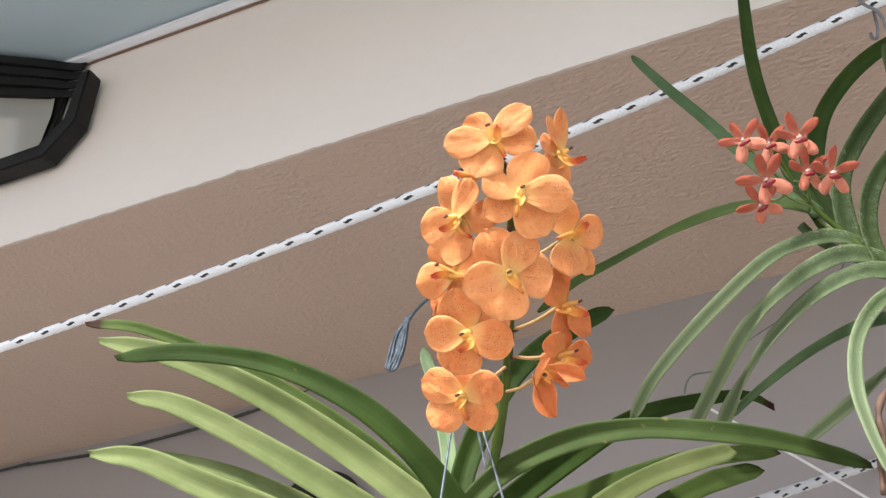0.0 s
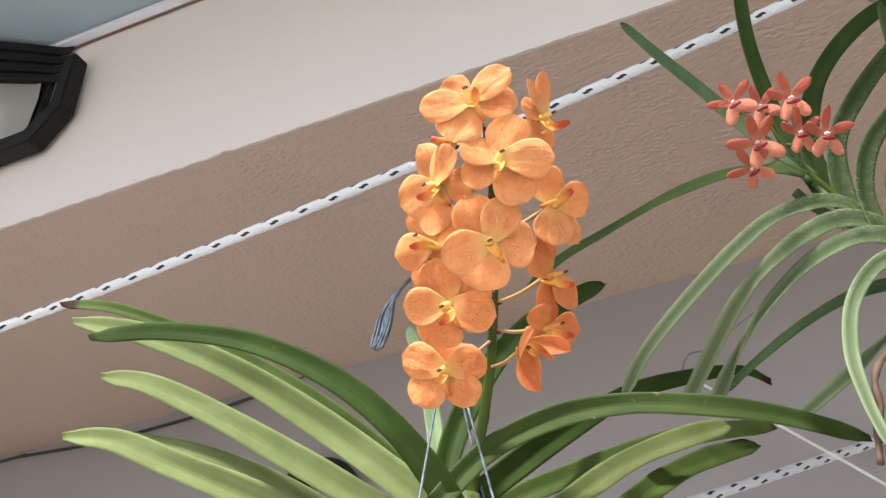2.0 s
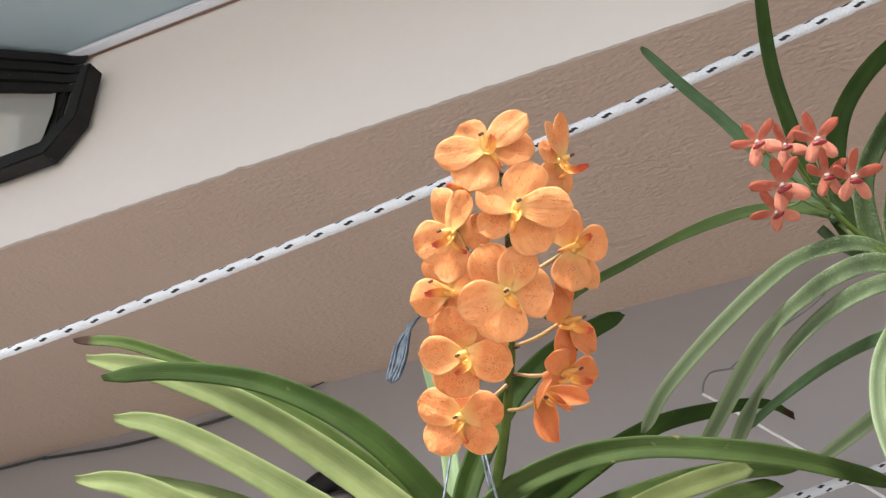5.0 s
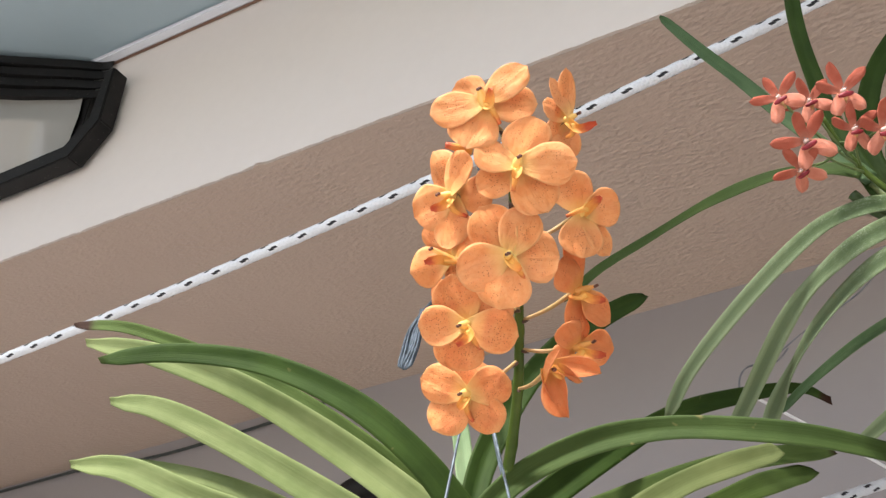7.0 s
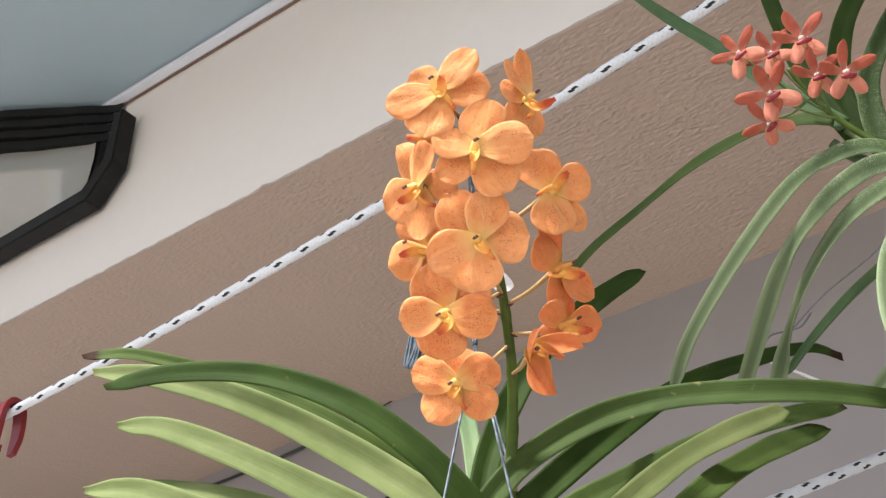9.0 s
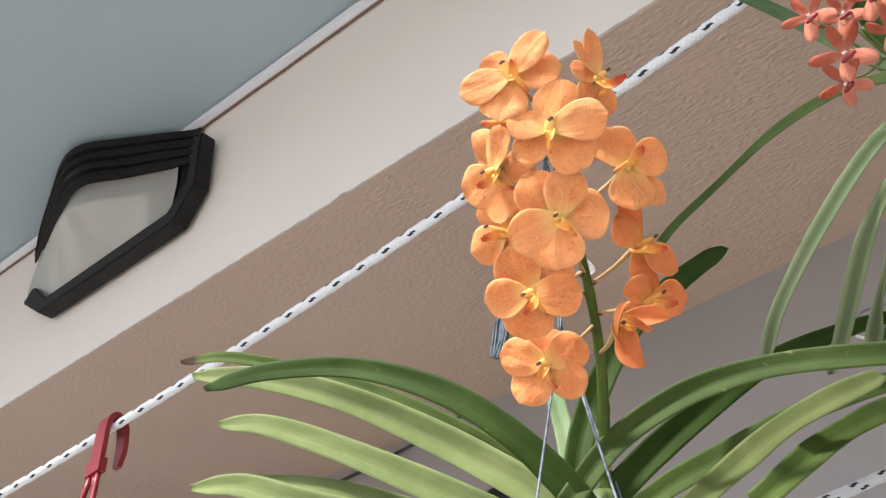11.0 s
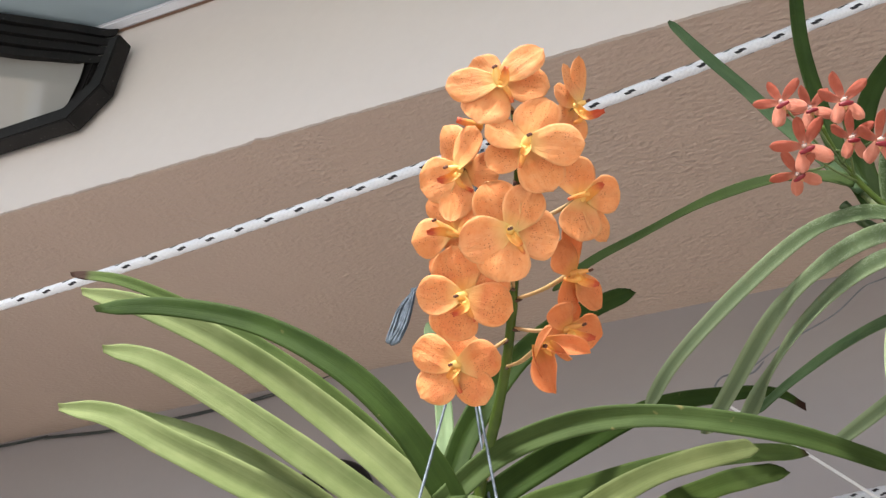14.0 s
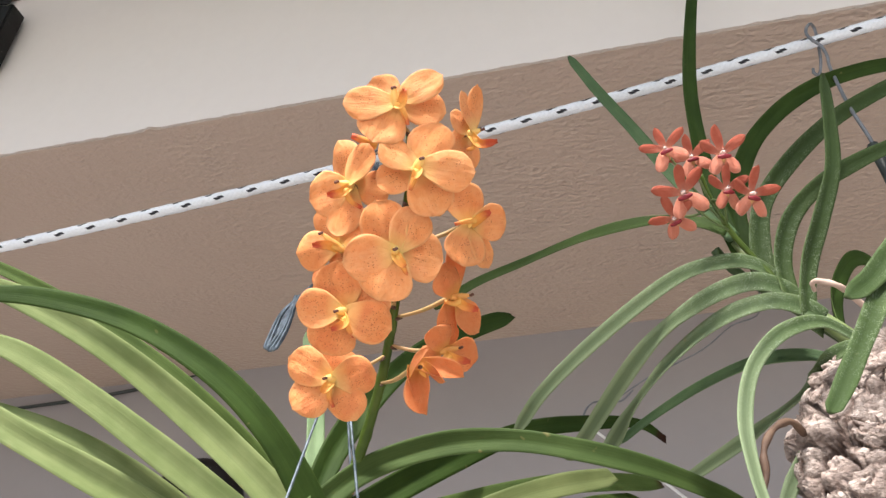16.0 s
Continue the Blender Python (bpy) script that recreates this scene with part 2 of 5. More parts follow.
PETAL = petal_material("peach_orange_petal", (0.94, 0.485, 0.220), (0.91, 0.375, 0.132), (0.99, 0.74, 0.27), (0.42, 0.09, 0.03), 0.75, 0.22)
PETAL_SPECKLED = petal_material("speckled_orange_petal", (0.92, 0.460, 0.195), (0.88, 0.335, 0.116), (0.99, 0.72, 0.26), (0.40, 0.07, 0.03), 1.6, 0.22)
# deeper copy for blooms turned from the sun, their shade put into the colour
PETAL_SHADED = petal_material("shaded_orange_petal", (0.88, 0.385, 0.155), (0.82, 0.29, 0.105), (0.93, 0.52, 0.13), (0.42, 0.06, 0.03), 0.5, 0.30)
RED_PETAL = petal_material("coral_petal", (0.56, 0.165, 0.103), (0.46, 0.10, 0.060), (0.74, 0.34, 0.24), (0.40, 0.03, 0.03), 0.0, 0.2)
# paler copy for the lower lobes; the light on them is in its colour
PINK_PETAL = petal_material("peach_pink_petal", (0.78, 0.36, 0.255), (0.66, 0.22, 0.145), (0.80, 0.40, 0.26), (0.45, 0.05, 0.04), 0.0, 0.2)


def plain(name, a, b, scale, rough=0.5, metal=0.0, relief=0.0, share=0.0):
    m, n, l, s = material(name, rough, metal)
    v = mapped(n, l)
    f = noise_node(n, l, v, scale, 4)
    col = mix(n, l, ramp(n, l, f, [(0.35, 0.0), (0.65, 1.0)]), a, b)
    l.new(col, s.inputs["Base Color"])
    if relief:
        bump(n, l, s, f, 0.8, relief)
    if share:
        thin(m, n, l, s, col, share)
    return m


def lip_material():
    m, n, l, s = material("orange_red_lip", 0.6)
    sep = n.new("ShaderNodeSeparateXYZ")
    l.new(mapped(n, l, "UV"), sep.inputs[0])
    f = noise_node(n, l, mapped(n, l), 260, 3)
    along_ = maths(n, l, "ADD", maths(n, l, "MULTIPLY", sep.outputs[0], 70.0), maths(n, l, "MULTIPLY", maths(n, l, "SUBTRACT", f, 0.5), 0.5))
    col = ramp(n, l, along_, [(0.12, (0.93, 0.52, 0.12)), (0.62, (0.86, 0.36, 0.075)), (0.97, (0.62, 0.11, 0.04))])
    l.new(col, s.inputs["Base Color"])
    thin(m, n, l, s, col, 0.2)
    return m


LIP = lip_material()
COLUMN = plain("yellow_column", (0.97, 0.72, 0.26), (0.94, 0.60, 0.16), 160, 0.55, share=0.2)
COLUMN_DEEP = plain("orange_column", (0.90, 0.50, 0.14), (0.86, 0.40, 0.10), 160, 0.55, share=0.2)
COLUMN_PALE = plain("pale_yellow_spur", (0.72, 0.46, 0.20), (0.66, 0.36, 0.16), 160, 0.45, share=0.15)
SPOT = plain("dark_brown_cap", (0.060, 0.022, 0.014), (0.20, 0.085, 0.05), 700, 0.8)
PEDICEL = plain("pale_orange_stalk", (0.50, 0.295, 0.135), (0.42, 0.290, 0.105), 90, 0.55, share=0.1)
STEM = plain("green_stem", (0.040, 0.072, 0.008), (0.075, 0.115, 0.016), 50, 0.4)
STEM.node_tree.nodes["Principled BSDF"].inputs["Specular IOR Level"].default_value = 0.25
STEM_DARK = plain("dark_green_stem", (0.045, 0.085, 0.025), (0.075, 0.12, 0.035), 60, 0.45)
STEM_PALE = plain("yellow_green_stem", (0.10, 0.145, 0.045), (0.16, 0.21, 0.075), 60, 0.45)
BRACT = plain("dry_brown_bract", (0.06, 0.03, 0.02), (0.12, 0.06, 0.03), 200, 0.7)
MAGENTA = plain("crimson_lip", (0.17, 0.004, 0.012), (0.28, 0.012, 0.022), 300, 0.5)
PALE_PINK = plain("pale_pink_column", (0.80, 0.55, 0.48), (0.85, 0.66, 0.58), 300, 0.4)
WIRE = plain("galvanised_wire", (0.07, 0.09, 0.11), (0.17, 0.21, 0.25), 150, 0.5, 0.3)
DULL_WIRE = plain("dull_grey_wire", (0.14, 0.15, 0.165), (0.20, 0.21, 0.23), 90, 0.6, 0.2)
WHITE_WIRE = plain("white_coated_wire", (0.70, 0.70, 0.69), (0.62, 0.62, 0.61), 60, 0.4)
RED_PLASTIC = plain("red_plastic", (0.25, 0.020, 0.025), (0.20, 0.016, 0.02), 40, 0.42, relief=0.0002)
BLACK_METAL = plain("weathered_black_metal", (0.0028, 0.0026, 0.0027), (0.0075, 0.0066, 0.0064), 45, 0.55, relief=0.0005)
metal_nodes, metal_links = BLACK_METAL.node_tree.nodes, BLACK_METAL.node_tree.links
metal_shader = metal_nodes["Principled BSDF"]
scuff = ramp(metal_nodes, metal_links, noise_node(metal_nodes, metal_links, mapped(metal_nodes, metal_links), 210, 3, 0.6), [(0.67, 0.0), (0.74, 1.0)])
metal_links.new(mix(metal_nodes, metal_links, maths(metal_nodes, metal_links, "MULTIPLY", scuff, 0.8), metal_shader.inputs["Base Color"].links[0].from_socket, (0.13, 0.12, 0.115)), metal_shader.inputs["Base Color"])
BLACK_METAL.node_tree.nodes["Principled BSDF"].inputs["Specular IOR Level"].default_value = 0.3
CABLE = plain("dark_cable", (0.018, 0.026, 0.024), (0.03, 0.038, 0.036), 40, 0.5)
ROOT = plain("pale_root", (0.50, 0.37, 0.31), (0.42, 0.30, 0.24), 80, 0.7, relief=0.0006)
ROOT_BROWN = plain("brown_root", (0.075, 0.04, 0.025), (0.13, 0.075, 0.045), 90, 0.75, relief=0.0008)
TAG = plain("clear_plastic_film", (0.82, 0.80, 0.79), (0.76, 0.74, 0.73), 60, 0.22)
TAG.node_tree.nodes["Principled BSDF"].inputs["Transmission Weight"].default_value = 0.55


def frosted():
    m, n, l, s = material("frosted_lamp_glass", 0.35)
    v = mapped(n, l)
    f = noise_node(n, l, v, 9, 4)
    l.new(mix(n, l, f, (0.31, 0.31, 0.30), (0.27, 0.25, 0.22)), s.inputs["Base Color"])
    s.inputs["Coat Weight"].default_value = 0.9
    s.inputs["Coat Roughness"].default_value = 0.12
    return m


GLASS = frosted()


def cork_material():
    m, n, l, s = material("virgin_cork_bark", 0.9)
    v = mapped(n, l)
    big, small = noise_node(n, l, v, 34, 6, 0.6, 0.6), noise_node(n, l, v, 240, 5, 0.65)
    vo = n.new("ShaderNodeTexVoronoi")
    vo.feature = "DISTANCE_TO_EDGE"
    vo.inputs["Scale"].default_value = 42
    warp = n.new("ShaderNodeVectorMath")
    warp.operation = "MULTIPLY_ADD"
    warp.inputs[1].default_value = (0.03, 0.03, 0.03)
    nn = n.new("ShaderNodeTexNoise")
    nn.inputs["Scale"].default_value = 40
    l.new(v, nn.inputs["Vector"])
    l.new(nn.outputs["Color"], warp.inputs[0])
    l.new(v, warp.inputs[2])
    l.new(warp.outputs[0], vo.inputs["Vector"])
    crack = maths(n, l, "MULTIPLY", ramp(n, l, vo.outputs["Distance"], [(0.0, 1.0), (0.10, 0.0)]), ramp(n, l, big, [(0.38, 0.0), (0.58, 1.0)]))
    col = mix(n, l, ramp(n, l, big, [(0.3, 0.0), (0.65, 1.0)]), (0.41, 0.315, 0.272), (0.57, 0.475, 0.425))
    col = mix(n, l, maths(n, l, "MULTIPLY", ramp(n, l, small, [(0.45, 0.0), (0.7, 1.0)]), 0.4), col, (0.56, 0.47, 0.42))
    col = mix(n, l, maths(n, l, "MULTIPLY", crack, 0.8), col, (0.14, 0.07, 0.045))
    # fissures darken with depth, which the "dry" attribute carries here
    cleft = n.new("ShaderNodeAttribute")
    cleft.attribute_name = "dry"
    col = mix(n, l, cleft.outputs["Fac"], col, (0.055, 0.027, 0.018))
    l.new(col, s.inputs["Base Color"])
    wrinkle = noise_node(n, l, mapped(n, l, "Object", (1, 1, 3.2)), 130, 4, 0.6, 0.8)
    line_ = ramp(n, l, maths(n, l, "ABSOLUTE", maths(n, l, "SUBTRACT", wrinkle, 0.5)), [(0.0, 1.0), (0.05, 0.0)])
    col = mix(n, l, maths(n, l, "MULTIPLY", line_, 0.28), col, (0.20, 0.12, 0.09))
    l.new(col, s.inputs["Base Color"])
    bump(n, l, s, maths(n, l, "SUBTRACT", maths(n, l, "ADD", big, maths(n, l, "MULTIPLY", small, 0.5)), maths(n, l, "ADD", crack, maths(n, l, "MULTIPLY", line_, 0.25))), 1.0, 0.0045)
    return m


CORK = cork_material()


def rope_material(name="white_braided_rope", shade=1.0):
    """White braid with black tracer flecks; u runs in metres along the rope, v once round it."""
    m, n, l, s = material(name, 0.8)
    uv = mapped(n, l, "UV")
    sep = n.new("ShaderNodeSeparateXYZ")
    l.new(uv, sep.inputs[0])
    u, v = sep.outputs[0], sep.outputs[1]
    # braid: two families of slanting strands
    p = maths(n, l, "MULTIPLY", u, 210.0)
    q = maths(n, l, "MULTIPLY", v, 6.0)
    a = maths(n, l, "SINE", maths(n, l, "MULTIPLY", maths(n, l, "ADD", p, q), math.pi * 2))
    b = maths(n, l, "SINE", maths(n, l, "MULTIPLY", maths(n, l, "SUBTRACT", p, q), math.pi * 2))
    h = maths(n, l, "MAXIMUM", a, b)
    fuzz = noise_node(n, l, mapped(n, l), 900, 3)
    col = mix(n, l, maths(n, l, "MULTIPLY", fuzz, 0.5), (0.76 * shade, 0.79 * shade, 0.83 * shade), (0.60 * shade, 0.64 * shade, 0.70 * shade))
    col = mix(n, l, ramp(n, l, h, [(0.0, 0.12), (0.5, 0.0)]), col, (0.62, 0.65, 0.70))

    def fleck(u0, v0, du, dv, skew):
        du_ = maths(n, l, "SUBTRACT", maths(n, l, "FRACT", maths(n, l, "ADD", maths(n, l, "DIVIDE", u, 0.0325), 1.0 - u0)), 0.5)
        dv_ = maths(n, l, "SUBTRACT", maths(n, l, "FRACT", maths(n, l, "ADD", v, 1.5 - v0)), 0.5)
        x = maths(n, l, "ABSOLUTE", maths(n, l, "DIVIDE", maths(n, l, "ADD", du_, maths(n, l, "MULTIPLY", dv_, skew)), du))
        y = maths(n, l, "ABSOLUTE", maths(n, l, "DIVIDE", dv_, dv))
        return maths(n, l, "LESS_THAN", maths(n, l, "MAXIMUM", x, y), 1.0)

    black = None
    for u0, v0 in ((0.54, 0.872), (0.26, 0.055), (0.0, 0.36), (0.75, 0.62)):
        for du0, dv0 in ((0.0, 0.0), (0.122, 0.028)):
            f = fleck(u0 + du0, v0 + dv0, 0.078, 0.039, 0.9)
            black = f if black is None else maths(n, l, "MAXIMUM", black, f)
    col = mix(n, l, black, col, (0.015, 0.016, 0.02))
    l.new(col, s.inputs["Base Color"])
    bump(n, l, s, maths(n, l, "ADD", h, maths(n, l, "MULTIPLY", fuzz, 1.2)), 0.4, 0.0006)
    return m


ROPE = rope_material()
# dimmer copy of the white rope; the recess's shade is in its colour
ROPE_SHADED = rope_material("shaded_braided_rope", 0.8)


# ---------------------------------------------------------------- builders
def thing(name, at, label, category, group="", kind=""):
    ob = new(name)
    ob.matrix_world = at if isinstance(at, Matrix) else Matrix.Translation(at)
    ob.empty_display_size = 0.05
    bpy.context.view_layer.update()
    return tagged(ob, label, category, group, kind)


def mesh_of(name, verts, faces, mats, uvs=None, smooth=True, dry=None, slots=None):
    me = bpy.data.meshes.new(name)
    me.from_pydata([tuple(v) for v in verts], [], faces)
    for m in mats if isinstance(mats, (list, tuple)) else [mats]:
        me.materials.append(m)
    if uvs is not None:
        layer = me.uv_layers.new(name="UVMap")
        for loop in me.loops:
            layer.data[loop.index].uv = uvs[loop.vertex_index]
    if dry is not None:
        attribute = me.attributes.new("dry", "FLOAT", "POINT")
        attribute.data.foreach_set("value", dry)
    for k, poly in enumerate(me.polygons):
        poly.use_smooth = smooth
        if slots:
            poly.material_index = slots[k]
    me.update()
    return me


def put(name, me, parent=None, at=None, label=""):
    """Links a mesh as one object, at a pose in the world, under a thing or a part."""
    ob = new(name, me)
    if parent is not None:
        ob.parent = parent
        ob.matrix_parent_inverse = parent.matrix_world.inverted()
    if at is not None:
        ob.matrix_basis = at
    bpy.context.view_layer.update()
    if label:
        ob["label"] = label
    return ob


def from_bm(name, bm, mat, smooth=False):
    bmesh.ops.recalc_face_normals(bm, faces=bm.faces)
    me = bpy.data.meshes.new(name)
    bm.to_mesh(me)
    bm.free()
    me.materials.append(mat)
    for poly in me.polygons:
        poly.use_smooth = smooth
    return me


def spline(points, count):
    """Catmull-Rom curve through the control points."""
    p = [Vector(q) for q in points]
    p = [2 * p[0] - p[1], *p, 2 * p[-1] - p[-2]]
    spans = len(p) - 3
    out = []
    for k in range(count + 1):
        s = min(k / count * spans, spans - 1e-6)
        i, t = int(s), s - int(s)
        a, b, c, d = p[i : i + 4]
        out.append(0.5 * (2 * b + (c - a) * t + (2 * a - 5 * b + 4 * c - d) * t * t + (3 * b - a - 3 * c + d) * t ** 3))
    return out


def tube(name, points, radius, mat, count=24, sides=8, ends=True):
    """A round rod along a curve; radius is a number or a function of 0..1."""
    line = spline(points, count)
    verts, faces, uvs = [], [], []
    side, run = None, 0.0
    for k, c in enumerate(line):
        t = (line[min(k + 1, count)] - line[max(k - 1, 0)]).normalized()
        if side is None:
            side = t.orthogonal().normalized()
        side = (side - t * side.dot(t)).normalized()
        up = t.cross(side)
        r = radius(k / count) if callable(radius) else radius
        run += (c - line[k - 1]).length if k else 0
        for j in range(sides):
            a = 2 * math.pi * j / sides
            verts.append(c + (side * math.cos(a) + up * math.sin(a)) * r)
            uvs.append((run, j / sides))
    for k in range(count):
        for j in range(sides):
            a, b = k * sides + j, k * sides + (j + 1) % sides
            faces.append((a, b, b + sides, a + sides))
    if ends:
        faces.append(tuple(range(sides - 1, -1, -1)))
        faces.append(tuple(range(count * sides, count * sides + sides)))
    return mesh_of(name, verts, faces, mat, uvs)


def leaf_mesh(points, width, mat, face=(0, -1, 0.1), fold=0.32, taper=0.85, dry=0.0, twist=0.0, seed=0, notch=0.5, thick=0.0016):
    """A strap leaf: a folded blade with two skins, along a curve from base to tip."""
    rng = random.Random(seed)
    count, across = 40, 8
    line = spline(points, count)
    verts, uvs, drys, reaches = [], [], [], []
    length = sum((line[k + 1] - line[k]).length for k in range(count))
    phase, face = rng.uniform(0, 6), Vector(face)
    for k, c in enumerate(line):
        u = k / count
        t = (line[min(k + 1, count)] - line[max(k - 1, 0)]).normalized()
        nrm = (face - t * face.dot(t)).normalized()
        turn = Matrix.Rotation(radians(twist) * u + 0.10 * math.sin(3 * u + phase), 3, t)
        nrm = turn @ nrm
        side = t.cross(nrm).normalized()
        end = (1 - u) * length / (width * 0.75)
        w = 0.5 * width * (0.82 + 0.18 * min(1, u * 5)) * (1 - (1 - taper) * u) * (min(1, end) ** 0.42 if end < 1 else 1)
        w *= 1 - 0.16 * max(0.0, (u - 0.68) / 0.32) ** 1.5
        w = max(w, 0.11 * width)
        w *= 1 + 0.03 * math.sin(17 * u + phase)
        deep = fold * (1 - 0.45 * u)
        for skin in (0, 1):
            for j in range(across + 1):
                v = -1 + 2 * j / across
                lift = deep * w * (abs(v) ** 1.08) - deep * w * 0.5
                body = thick * (1.0 - 0.65 * abs(v) ** 2) * (1.8 - u)
                off = lift + (body * 0.5 if skin == 0 else -body * 0.5)
                slip = notch * width * 0.22 * v * max(0, u - 0.9) * 10
                verts.append(c + side * (w * v) + nrm * (off + 0.02 * width * math.sin(9 * u + 2 * v + phase)) + t * slip * 0.6)
                uvs.append((j / across, u * length / 0.05))
                reaches.append(u)
                drys.append(min(1.0, max(0.0, (u - 1 + dry) / max(dry, 1e-3) * 3)) if dry else (0.25 if u > 0.99 else 0.0))
    row = 2 * (across + 1)
    faces = []
    for k in range(count):
        for j in range(across):
            a = k * row + j
            faces.append((a, a + 1, a + row + 1, a + row))
            b = a + across + 1
            faces.append((b + 1, b, b + row, b + row + 1))
        for j in (0, across):
            a = k * row + j
            q = (a, a + row, a + row + across + 1, a + across + 1)
            faces.append(q if j == 0 else q[::-1])
    for k in (0, count):
        a = k * row
        q = tuple(a + j for j in range(across + 1)) + tuple(a + across + 1 + j for j in range(across, -1, -1))
        faces.append(q if k else q[::-1])
    me = mesh_of("leaf", verts, faces, mat, uvs, dry=drys)
    me.attributes.new("reach", "FLOAT", "POINT").data.foreach_set("value", reaches)
    return me


def petal_mesh(length, width, seed, wide=0.56, claw=0.3, cup=0.10, wavy=0.05, mat=None, roll=0.0, thick=0.0005, blunt=2.25):
    """One petal along +Y with its face to +Z: a claw that widens into a rounded, softly crumpled blade."""
    rng = random.Random(seed)
    nu, nv = 24, 18
    ph = [rng.uniform(0, 6.28) for _ in range(6)]
    drift = Vector((rng.uniform(-9, 9), rng.uniform(-9, 9), rng.uniform(-9, 9)))
    lean = rng.uniform(-0.06, 0.06)
    verts, uvs = [], []
    for skin in (0, 1):
        for i in range(nu + 1):
            u = 1 - (1 - i / nu) ** 1.7
            if u < wide:
                full = claw + (1 - claw) * math.sin(math.pi / 2 * u / wide) ** 1.05
            else:
                full = max(0.0, 1 - ((u - wide) / (1 - wide)) ** blunt) ** 0.5
            full = max(full, 0.02)
            for j in range(nv + 1):
                v = -1 + 2 * j / nv
                side = 1 + 0.035 * math.sin(5 * u + ph[3] + v) + 0.02 * noise.noise((u * 5, v, drift.x))
                x = full * width / 2 * v * side + lean * width * u
                y = u * length * (1 - 0.03 * v * v * u) + length * 0.012 * noise.noise((v * 2.5, u, drift.y)) * u
                body = min(1.0, u * 3) * (1 - 0.5 * u ** 6)
                z = cup * length * (u * u - 0.3 * u) + roll * width * full * (v * v) * u - 0.05 * length * math.cos(v * 1.6) * (1 - u)
                z += wavy * width * u * full * (math.sin(2.6 * v + ph[0]) * 0.6 + math.sin(5.0 * u + 2.0 * v + ph[1]) * 0.5)
                # the rim turns back and flutters
                edge = max(abs(v) ** 5 * full, max(0.0, (u - 0.72) / 0.28) ** 3)
                z += edge * width * (0.018 * math.sin(5 * math.atan2(v * full, u * 1.5) + ph[2]) - 0.03)
                # shallow fans along the veins, and puckers between them
                z += 0.0042 * width * body * math.sin(11 * v * full * (1.2 - 0.35 * u) + 1.6 * noise.noise((u * 3, v * full * 2, drift.z)) + ph[4])
                at = Vector((x * 150, y * 95, 0)) + drift
                z += body * min(1.0, width / 0.02) * (0.0017 * noise.noise(at * 0.7) + 0.0005 * noise.noise(at * 2.2))
                if skin:
                    z -= thick * (1 - 0.5 * abs(v))
                verts.append((x, y, z))
                uvs.append((j / nv, u))
    row, half = nv + 1, (nu + 1) * (nv + 1)
    faces = []
    for i in range(nu):
        for j in range(nv):
            a = i * row + j
            faces.append((a, a + 1, a + row + 1, a + row))
            faces.append((half + a + 1, half + a, half + a + row, half + a + row + 1))
    rim = [i * row for i in range(nu + 1)] + [nu * row + j for j in range(1, row)] + [i * row + nv for i in range(nu - 1, -1, -1)]
    for a, b in zip(rim, rim[1:]):
        faces.append((a, b, half + b, half + a))
    return mesh_of("petal", verts, faces, mat or PETAL, uvs)


def frame_box(name, corners, mat, bevel=0.0):
    """A slab from four plan corners (x, y) and bottom/top heights given for every corner."""
    bm = bmesh.new()
    low = [bm.verts.new((x, y, z0)) for x, y, z0, z1 in corners]
    high = [bm.verts.new((x, y, z1)) for x, y, z0, z1 in corners]
    bm.faces.new(low[::-1])
    bm.faces.new(high)
    n = len(corners)
    for k in range(n):
        bm.faces.new((low[k], low[(k + 1) % n], high[(k + 1) % n], high[k]))
    if bevel:
        bmesh.ops.bevel(bm, geom=bm.edges[:], offset=bevel, segments=2, affect="EDGES")
    return from_bm(name, bm, mat)


# the house front runs slantwise: u along it, o out of it towards the garden
E_U = Vector((1, -0.45, 0)).normalized()
E_O = Vector((-0.45, -1, 0)).normalized()
FRONT = Vector((0, 0.80, 0))
SOFFIT, EAVE = 2.24, 2.571


def at_wall(u, o, z):
    return FRONT + E_U * u + E_O * o + Vector((0, 0, z))


def eave_z(u):
    return EAVE - 0.034 * (u + 0.40)


def wall_slab(name, u0, u1, o0, o1, z0, z1, mat, label, bevel=0.0, kind="structure"):
    c = [(*at_wall(u, o, 0).xy, z0 if not callable(z0) else z0(u), z1 if not callable(z1) else z1(u)) for u, o in ((u0, o0), (u1, o0), (u1, o1), (u0, o1))]
    ob = put(name, frame_box(name, c, mat, bevel))
    return tagged(ob, label, name.split("_")[0], kind=kind)


# ---------------------------------------------------------------- the setting
bm = bmesh.new()
bmesh.ops.create_grid(bm, x_segments=8, y_segments=8, size=400)
tagged(put("ground", from_bm("ground", bm, CONCRETE)), "pale grey concrete patio ground", "ground", kind="structure")

wall_slab("wall_header", -3.2, 2.4, -0.12, 0.0, SOFFIT + 0.003, 2.95, CREAM, "cream painted header wall above the recess")


